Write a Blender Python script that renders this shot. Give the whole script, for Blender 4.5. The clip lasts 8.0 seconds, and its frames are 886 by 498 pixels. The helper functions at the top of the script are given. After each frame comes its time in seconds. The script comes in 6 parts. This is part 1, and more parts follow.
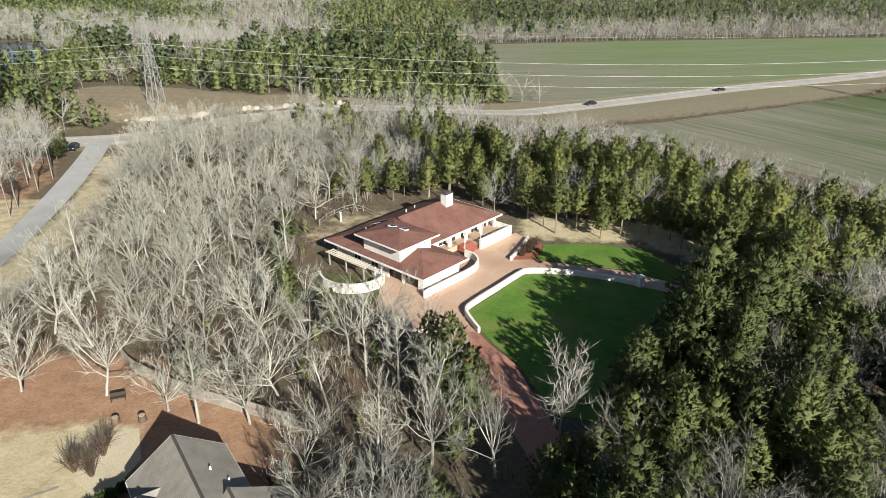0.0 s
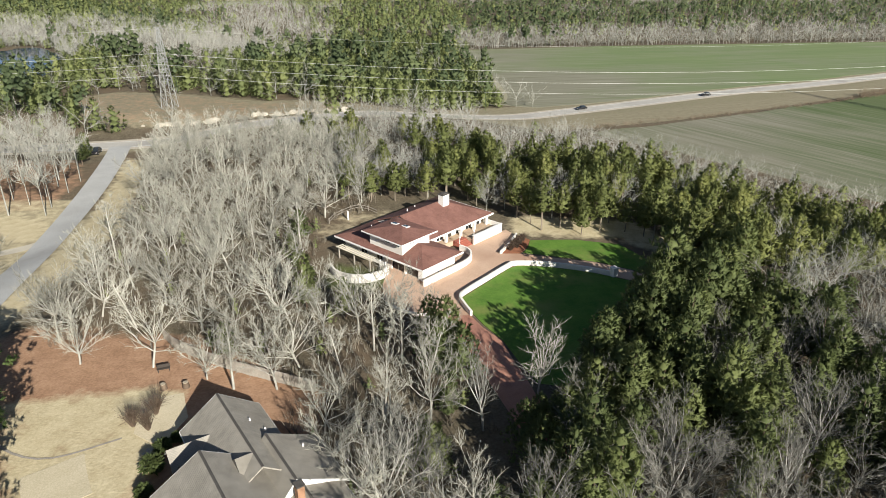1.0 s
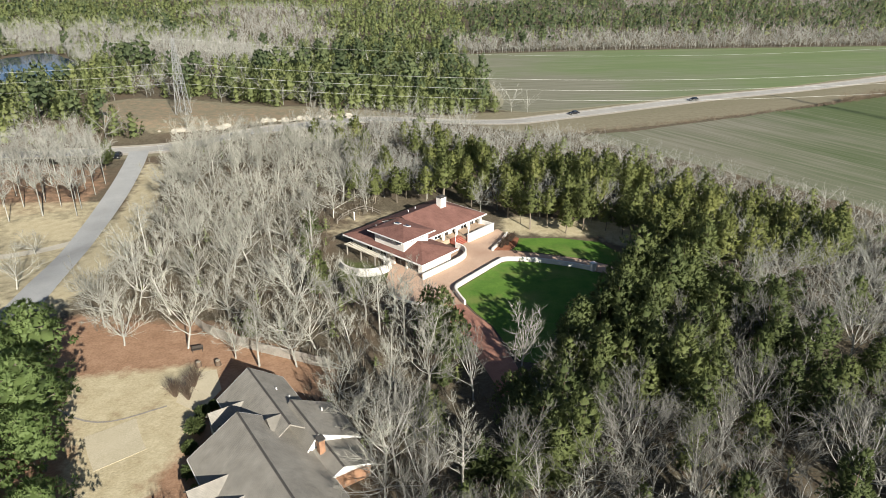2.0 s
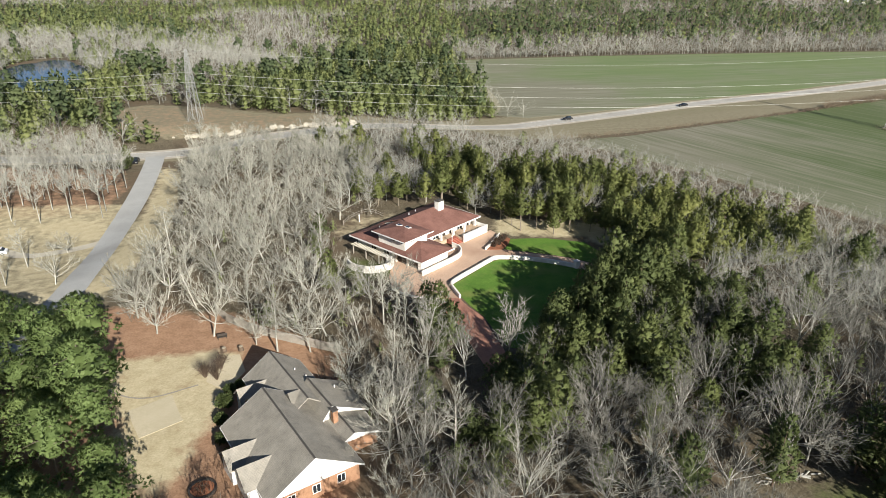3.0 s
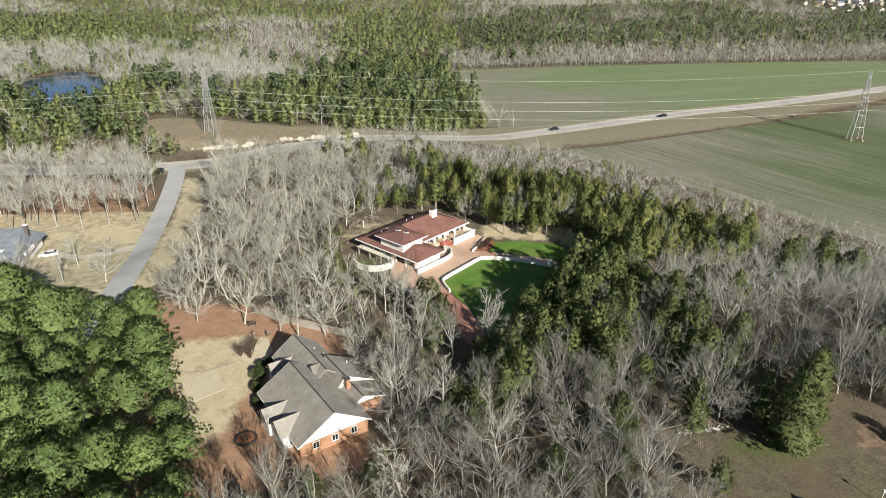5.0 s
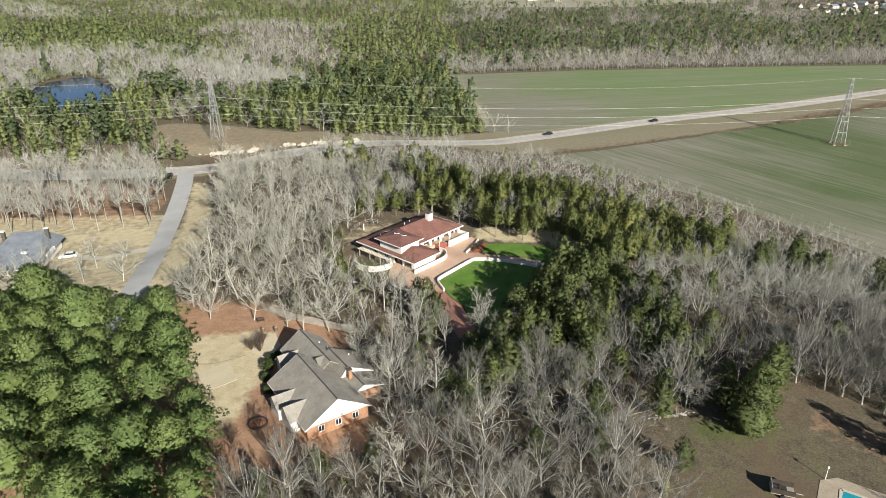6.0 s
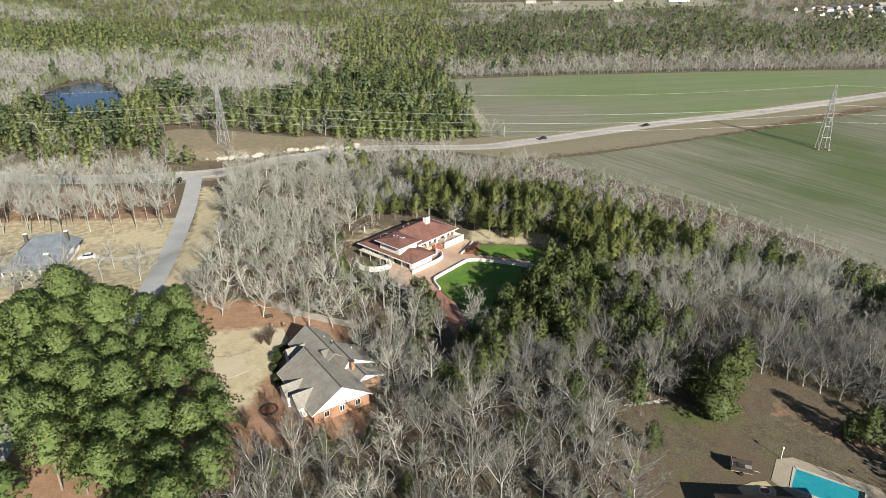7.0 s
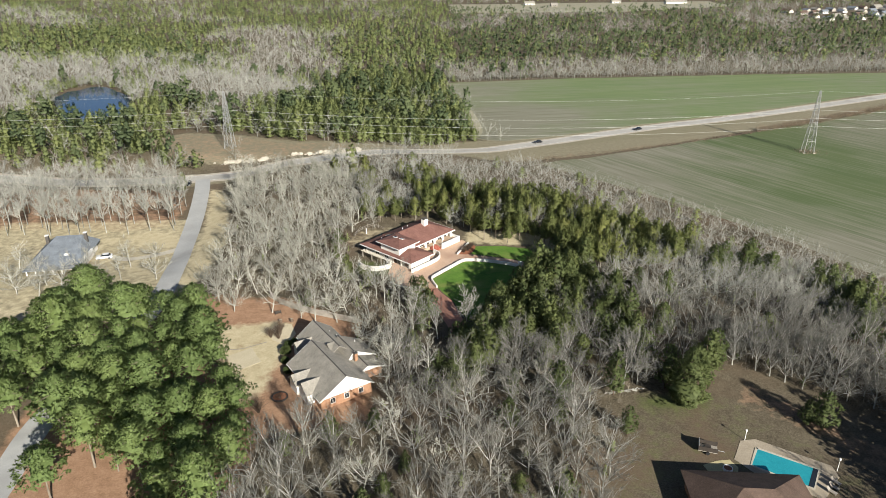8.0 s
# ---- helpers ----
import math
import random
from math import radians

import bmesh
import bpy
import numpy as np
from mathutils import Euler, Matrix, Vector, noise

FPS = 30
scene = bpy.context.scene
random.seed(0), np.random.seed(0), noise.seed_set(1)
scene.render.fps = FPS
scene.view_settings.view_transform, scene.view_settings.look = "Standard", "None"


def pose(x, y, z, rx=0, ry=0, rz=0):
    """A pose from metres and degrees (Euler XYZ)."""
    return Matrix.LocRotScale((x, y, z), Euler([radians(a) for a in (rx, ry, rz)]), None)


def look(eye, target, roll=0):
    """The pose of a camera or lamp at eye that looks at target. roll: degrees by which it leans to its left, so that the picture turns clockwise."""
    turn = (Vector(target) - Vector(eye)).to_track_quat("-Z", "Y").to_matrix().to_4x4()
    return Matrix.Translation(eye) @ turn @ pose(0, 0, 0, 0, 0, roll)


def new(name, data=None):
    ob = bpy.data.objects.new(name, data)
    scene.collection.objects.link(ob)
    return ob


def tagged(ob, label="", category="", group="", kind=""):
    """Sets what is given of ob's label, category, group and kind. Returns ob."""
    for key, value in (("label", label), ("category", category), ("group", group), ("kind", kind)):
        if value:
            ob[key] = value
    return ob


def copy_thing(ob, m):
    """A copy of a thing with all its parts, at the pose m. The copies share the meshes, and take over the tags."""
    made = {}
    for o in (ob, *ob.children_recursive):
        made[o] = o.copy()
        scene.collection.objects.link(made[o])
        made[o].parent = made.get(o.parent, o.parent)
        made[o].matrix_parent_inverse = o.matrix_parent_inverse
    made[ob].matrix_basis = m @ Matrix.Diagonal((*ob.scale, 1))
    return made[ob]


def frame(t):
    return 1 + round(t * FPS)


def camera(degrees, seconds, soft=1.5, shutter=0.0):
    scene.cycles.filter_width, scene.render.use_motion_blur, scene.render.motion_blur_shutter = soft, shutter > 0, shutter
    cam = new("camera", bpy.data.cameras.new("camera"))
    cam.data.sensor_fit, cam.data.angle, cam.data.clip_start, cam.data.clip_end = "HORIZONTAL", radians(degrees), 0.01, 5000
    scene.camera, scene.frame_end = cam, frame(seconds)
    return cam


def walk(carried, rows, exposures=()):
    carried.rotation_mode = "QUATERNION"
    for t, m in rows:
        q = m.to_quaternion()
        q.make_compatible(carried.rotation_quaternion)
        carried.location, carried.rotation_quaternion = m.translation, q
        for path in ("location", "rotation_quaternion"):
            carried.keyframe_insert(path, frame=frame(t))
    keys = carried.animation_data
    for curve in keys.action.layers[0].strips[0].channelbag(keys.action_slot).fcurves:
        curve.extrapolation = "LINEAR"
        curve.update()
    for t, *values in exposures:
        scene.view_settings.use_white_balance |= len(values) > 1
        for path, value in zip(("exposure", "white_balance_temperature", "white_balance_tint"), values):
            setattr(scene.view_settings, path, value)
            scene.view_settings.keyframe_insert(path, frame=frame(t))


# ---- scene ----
cam = camera(66.00, 8.0, soft=0.7)
# seconds, x, y, z, pitch, roll, yaw
PATH = [
    (0, 0.00, 0.00, 59.26, -24.067, 0.06, 0.104),
    (0.5, 0.06, -6.30, 61.44, -24.012, 0.06, -0.017),
    (1, 0.22, -12.63, 63.86, -24.039, 0.06, -0.050),
    (1.5, 0.42, -18.99, 66.46, -24.109, 0.06, -0.078),
    (3, 1.26, -37.43, 74.24, -24.059, 0.06, -0.040),
    (3.5, 1.51, -43.14, 76.79, -24.065, 0.06, -0.090),
    (4, 1.76, -48.57, 79.29, -24.048, 0.06, -0.133),
    (4.5, 2.11, -53.94, 81.77, -24.009, 0.06, -0.173),
    (6, 3.83, -69.54, 89.40, -24.009, 0.06, -0.181),
    (6.5, 4.37, -74.78, 91.95, -24.000, 0.06, -0.189),
    (7, 4.86, -80.14, 94.54, -24.002, 0.06, -0.191),
    (7.5, 5.28, -85.64, 97.21, -24.033, 0.06, -0.173),
    (8, 5.71, -91.20, 99.88, -24.059, 0.06, -0.187),
]
walk(cam, [(t, pose(x, y, z, 90 + pitch, roll, yaw)) for t, x, y, z, pitch, roll, yaw in PATH])

# ---- world, sun and exposure ----
SUN_TO = Vector((6.5, -11.9, 6.2)).normalized()
world = bpy.data.worlds.new("world")
scene.world = world
world.use_nodes = True
sky = world.node_tree.nodes.new("ShaderNodeTexSky")
sky.sky_type, sky.sun_disc = "NISHITA", False
sky.air_density, sky.dust_density = 0.7, 0.3
sky.sun_elevation = math.asin(SUN_TO.z)
sky.sun_rotation = math.atan2(SUN_TO.x, SUN_TO.y)
world.node_tree.links.new(sky.outputs[0], world.node_tree.nodes["Background"].inputs[0])
world.node_tree.nodes["Background"].inputs[1].default_value = 0.05
sun_data = bpy.data.lights.new("sun", "SUN")
sun_data.energy, sun_data.angle, sun_data.color = 5.0, radians(0.5), (1.0, 0.96, 0.875)
new("sun", sun_data).matrix_world = look(SUN_TO * 400, (0, 0, 0))
scene.view_settings.exposure = 0.84


# ---- materials ----
def nodes_of(name, rough=0.8, metal=0.0, spec=0.3):
    m = bpy.data.materials.new(name)
    m.use_nodes = True
    t = m.node_tree
    b = t.nodes["Principled BSDF"]
    b.inputs["Roughness"].default_value = rough
    b.inputs["Metallic"].default_value = metal
    b.inputs["Specular IOR Level"].default_value = spec
    return m, t, b


def add(t, kind, **values):
    n = t.nodes.new(kind)
    for k, v in values.items():
        n.inputs[k].default_value = v
    return n


def noise_at(t, scale, detail=4.0, coords="Object", stretch=None, rough=0.6):
    c = t.nodes.new("ShaderNodeTexCoord")
    out = c.outputs[coords]
    if stretch:
        mp = t.nodes.new("ShaderNodeMapping")
        mp.inputs["Scale"].default_value = stretch[:3]
        if len(stretch) > 3:
            turned = t.nodes.new("ShaderNodeMapping")
            turned.inputs["Rotation"].default_value = (0, 0, stretch[3])
            t.links.new(out, turned.inputs[0])
            out = turned.outputs[0]
        t.links.new(out, mp.inputs[0])
        out = mp.outputs[0]
    n = add(t, "ShaderNodeTexNoise", Scale=scale, Detail=detail, Roughness=rough)
    t.links.new(out, n.inputs["Vector"])
    return n.outputs["Fac"]


def ramp(t, fac, stops):
    r = t.nodes.new("ShaderNodeValToRGB")
    e = r.color_ramp.elements
    while len(e) < len(stops):
        e.new(0.5)
    for el, (p, c) in zip(e, stops):
        el.position, el.color = p, (*c, 1)
    t.links.new(fac, r.inputs[0])
    return r.outputs[0]


def mixed(t, fac, a, b, how="MIX"):
    n = t.nodes.new("ShaderNodeMix")
    n.data_type, n.blend_type = "RGBA", how
    for sock, v in ((n.inputs[0], fac), (n.inputs[6], a), (n.inputs[7], b)):
        if isinstance(v, bpy.types.NodeSocket):
            t.links.new(v, sock)
        elif isinstance(v, (int, float)):
            sock.default_value = v
        else:
            sock.default_value = (*v, 1)
    return n.outputs[2]


def bump(t, b, height, strength=0.4, distance=0.05):
    n = add(t, "ShaderNodeBump", Strength=strength, Distance=distance)
    t.links.new(height, n.inputs["Height"])
    t.links.new(n.outputs[0], b.inputs["Normal"])


def surface(name, lo, hi, scale=1.5, fine=14.0, rough=0.8, bumps=0.3, spec=0.3, metal=0.0, stain=None, coords="Object"):
    """A plain surface with broad stains and fine grain."""
    m, t, b = nodes_of(name, rough, metal, spec)
    col = ramp(t, noise_at(t, scale, 5, coords), [(0.3, lo), (0.7, hi)])
    grain = noise_at(t, fine, 3, coords)
    col = mixed(t, 0.35, col, ramp(t, grain, [(0.3, [c * 0.6 for c in lo]), (0.7, [min(1, c * 1.2) for c in hi])]))
    if stain:
        col = mixed(t, ramp(t, noise_at(t, scale * 0.25, 6, coords), [(0.5, (0, 0, 0)), (0.72, (1, 1, 1))]), col, stain)
    t.links.new(col, b.inputs["Base Color"])
    if bumps:
        bump(t, b, grain, bumps, 0.03)
    return m


def foliage(name, dark, light, yellow, island=False, rough=0.65, vary=(0.82, 1.15), gold=0.5):
    m, t, b = nodes_of(name, rough, 0, 0.25)
    if island:
        tone = t.nodes.new("ShaderNodeAttribute")
        tone.attribute_name = "tone"
        rnd = tone.outputs["Fac"]
    else:
        rnd = t.nodes.new("ShaderNodeObjectInfo").outputs["Random"]
    c = ramp(t, noise_at(t, 0.7, 4, "Object"), [(0.3, dark), (0.7, light)])
    col = mixed(t, ramp(t, rnd, [(0.35, (0, 0, 0)), (1.0, (gold, gold, gold))]), c, yellow)
    hs = t.nodes.new("ShaderNodeHueSaturation")
    mr = add(t, "ShaderNodeMapRange")
    mr.inputs["To Min"].default_value, mr.inputs["To Max"].default_value = vary
    t.links.new(rnd, mr.inputs["Value"])
    t.links.new(mr.outputs[0], hs.inputs["Value"])
    t.links.new(col, hs.inputs["Color"])
    t.links.new(hs.outputs[0], b.inputs["Base Color"])
    tr = t.nodes.new("ShaderNodeBsdfTranslucent")
    t.links.new(hs.outputs[0], tr.inputs["Color"])
    ms = t.nodes.new("ShaderNodeMixShader")
    ms.inputs[0].default_value = 0.5
    t.links.new(b.outputs[0], ms.inputs[1])
    t.links.new(tr.outputs[0], ms.inputs[2])
    t.links.new(ms.outputs[0], t.nodes["Material Output"].inputs["Surface"])
    return m


def bark(name, lo, hi, island=False):
    m, t, b = nodes_of(name, 0.85, 0, 0.2)
    if island:
        tone = t.nodes.new("ShaderNodeAttribute")
        tone.attribute_name = "tone"
        rnd = tone.outputs["Fac"]
    else:
        rnd = t.nodes.new("ShaderNodeObjectInfo").outputs["Random"]
    c1 = ramp(t, noise_at(t, 1.1, 5, "Object", (1, 1, 0.35)), [(0.3, lo), (0.72, hi)])
    hs = t.nodes.new("ShaderNodeHueSaturation")
    mr = add(t, "ShaderNodeMapRange")
    mr.inputs["To Min"].default_value, mr.inputs["To Max"].default_value = 0.72, 1.2
    t.links.new(rnd, mr.inputs["Value"])
    t.links.new(mr.outputs[0], hs.inputs["Value"])
    t.links.new(c1, hs.inputs["Color"])
    t.links.new(hs.outputs[0], b.inputs["Base Color"])
    return m


def shingles(name, lo, hi, course=0.16):
    """Roofing in courses with single tabs of differing tone."""
    m, t, b = nodes_of(name, 0.85, 0, 0.25)
    c = t.nodes.new("ShaderNodeTexCoord")
    br = add(t, "ShaderNodeTexBrick", Scale=1.0)
    br.inputs["Color1"].default_value, br.inputs["Color2"].default_value = (*lo, 1), (*hi, 1)
    br.inputs["Mortar"].default_value = (*[v * 0.45 for v in lo], 1)
    br.inputs["Mortar Size"].default_value = 0.012
    br.inputs["Brick Width"].default_value, br.inputs["Row Height"].default_value = 0.33, course
    t.links.new(c.outputs["UV"], br.inputs["Vector"])
    blot = ramp(t, noise_at(t, 0.45, 5, "Object"), [(0.3, [v * 0.75 for v in lo]), (0.7, [v * 1.15 for v in hi])])
    col = mixed(t, 0.5, br.outputs["Color"], blot)
    streak = ramp(t, noise_at(t, 2.2, 4, "UV", (0.6, 0.3, 1)), [(0.35, (0.88, 0.88, 0.89)), (0.65, (1.05, 1.04, 1.03))])
    t.links.new(mixed(t, 0.8, col, streak, "MULTIPLY"), b.inputs["Base Color"])
    bump(t, b, br.outputs["Fac"], 0.25, 0.02)
    return m


def ground_material():
    m, t, b = nodes_of("woodland_ground", 0.95, 0, 0.1)
    z = t.nodes.new("ShaderNodeAttribute")
    z.attribute_name = "zone"
    sep = t.nodes.new("ShaderNodeSeparateColor")
    t.links.new(z.outputs["Color"], sep.inputs[0])
    big, mid, fine = noise_at(t, 0.06, 6), noise_at(t, 0.5, 6), noise_at(t, 3.5, 5)
    litter = mixed(t, 0.5, ramp(t, mid, [(0.3, (0.070, 0.057, 0.037)), (0.7, (0.19, 0.158, 0.108))]), ramp(t, fine, [(0.35, (0.045, 0.037, 0.025)), (0.7, (0.235, 0.198, 0.14))]))
    litter = mixed(t, ramp(t, big, [(0.45, (0, 0, 0)), (0.65, (0.7, 0.7, 0.7))]), litter, (0.145, 0.104, 0.07))
    straw = mixed(t, 0.4, ramp(t, mid, [(0.3, (0.40, 0.33, 0.20)), (0.7, (0.60, 0.53, 0.355))]), ramp(t, fine, [(0.3, (0.29, 0.23, 0.13)), (0.7, (0.63, 0.54, 0.36))]))
    green = mixed(t, 0.4, ramp(t, mid, [(0.3, (0.058, 0.078, 0.026)), (0.7, (0.125, 0.14, 0.05))]), ramp(t, fine, [(0.3, (0.04, 0.065, 0.018)), (0.7, (0.17, 0.165, 0.08))]))
    red = mixed(t, 0.4, ramp(t, mid, [(0.3, (0.27, 0.155, 0.093)), (0.7, (0.44, 0.275, 0.175))]), ramp(t, fine, [(0.3, (0.15, 0.085, 0.05)), (0.7, (0.44, 0.28, 0.18))]))

    dull = mixed(t, 0.4, ramp(t, mid, [(0.3, (0.19, 0.168, 0.110)), (0.7, (0.29, 0.26, 0.175))]), ramp(t, fine, [(0.3, (0.15, 0.13, 0.085)), (0.7, (0.33, 0.29, 0.2))]))

    def edge(sock):
        w = t.nodes.new("ShaderNodeMath")
        w.operation = "MULTIPLY_ADD"
        t.links.new(mid, w.inputs[0])
        w.inputs[1].default_value = 0.8
        t.links.new(sock, w.inputs[2])
        return ramp(t, w.outputs[0], [(0.64, (0, 0, 0)), (1.12, (1, 1, 1))])
    col = mixed(t, edge(z.outputs["Alpha"]), litter, dull)
    col = mixed(t, edge(sep.outputs[2]), col, red)
    col = mixed(t, edge(sep.outputs[0]), col, straw)
    col = mixed(t, edge(sep.outputs[1]), col, green)
    t.links.new(col, b.inputs["Base Color"])
    bump(t, b, fine, 0.5, 0.12)
    return m


def crop_material(name, angle, bare_share, deep=1.0, worn=()):
    """Winter crop in drilled rows with bare, tan streaks, worn thin round some spots (x, y, radius, share)."""
    m, t, b = nodes_of(name, 0.95, 0, 0.1)
    rows = noise_at(t, 0.055, 6, "Object", (0.14, 1.5, 1, -angle), 0.65)
    fine = noise_at(t, 0.22, 6, "Object", (0.08, 2.4, 1, -angle), 0.7)
    big = noise_at(t, 0.012, 4, "Object")

    def tint(r, gr, bl):
        return (r * deep, gr * deep, bl * deep)
    g = mixed(t, 0.5, ramp(t, rows, [(0.3, tint(0.112, 0.150, 0.066)), (0.7, tint(0.165, 0.195, 0.094))]), ramp(t, fine, [(0.3, tint(0.10, 0.140, 0.062)), (0.7, tint(0.178, 0.203, 0.102))]))
    g = mixed(t, ramp(t, big, [(0.3, (0, 0, 0)), (0.75, (0.4, 0.4, 0.4))]), g, tint(0.115, 0.180, 0.070))
    tan = ramp(t, fine, [(0.3, (0.165, 0.155, 0.115)), (0.7, (0.275, 0.258, 0.20))])
    f = t.nodes.new("ShaderNodeMath")
    f.operation = "MULTIPLY_ADD"
    t.links.new(rows, f.inputs[0])
    f.inputs[1].default_value = 0.5
    thin = t.nodes.new("ShaderNodeMath")
    thin.operation = "MULTIPLY_ADD"
    thin.inputs[1].default_value = 0.7
    t.links.new(fine, thin.inputs[0])
    t.links.new(big, thin.inputs[2])
    t.links.new(thin.outputs[0], f.inputs[2])
    level = f.outputs[0]
    for x, y, r, share in worn:
        c = t.nodes.new("ShaderNodeTexCoord")
        d = t.nodes.new("ShaderNodeVectorMath")
        d.operation = "DISTANCE"
        t.links.new(c.outputs["Object"], d.inputs[0])
        d.inputs[1].default_value = (x, y, 0)
        near = add(t, "ShaderNodeMapRange")
        near.inputs["From Min"].default_value, near.inputs["From Max"].default_value = r, 0.2 * r
        near.inputs["To Min"].default_value, near.inputs["To Max"].default_value = 0.0, share
        t.links.new(d.outputs["Value"], near.inputs["Value"])
        more = t.nodes.new("ShaderNodeMath")
        t.links.new(level, more.inputs[0])
        t.links.new(near.outputs[0], more.inputs[1])
        level = more.outputs[0]
    half = t.nodes.new("ShaderNodeMath")
    half.operation = "MULTIPLY"
    half.inputs[1].default_value = 0.5
    t.links.new(level, half.inputs[0])
    k = 0.62 - 0.5 * bare_share
    col = mixed(t, ramp(t, half.outputs[0], [(k - 0.09, (0, 0, 0)), (k + 0.14, (0.9, 0.9, 0.9))]), g, tan)
    t.links.new(col, b.inputs["Base Color"])
    bump(t, b, fine, 0.4, 0.1)
    return m


def lawn_material():
    m, t, b = nodes_of("mown_lawn", 0.9, 0, 0.15)
    mid, fine = noise_at(t, 0.35, 5), noise_at(t, 5.0, 5)
    col = mixed(t, 0.45, ramp(t, mid, [(0.3, (0.060, 0.150, 0.020)), (0.72, (0.150, 0.265, 0.042))]), ramp(t, fine, [(0.3, (0.03, 0.09, 0.012)), (0.7, (0.15, 0.25, 0.05))]))
    col = mixed(t, ramp(t, noise_at(t, 0.16, 6), [(0.47, (0, 0, 0)), (0.72, (0.75, 0.75, 0.75))]), col, (0.21, 0.22, 0.07))
    t.links.new(col, b.inputs["Base Color"])
    bump(t, b, fine, 0.5, 0.06)
    return m


def water_material(name, col, rough, scale):
    m, t, b = nodes_of(name, rough, 0, 0.5)
    b.inputs["Base Color"].default_value = (*col, 1)
    b.inputs["IOR"].default_value = 1.33
    bump(t, b, noise_at(t, scale, 3), 0.12, 0.05)
    return m


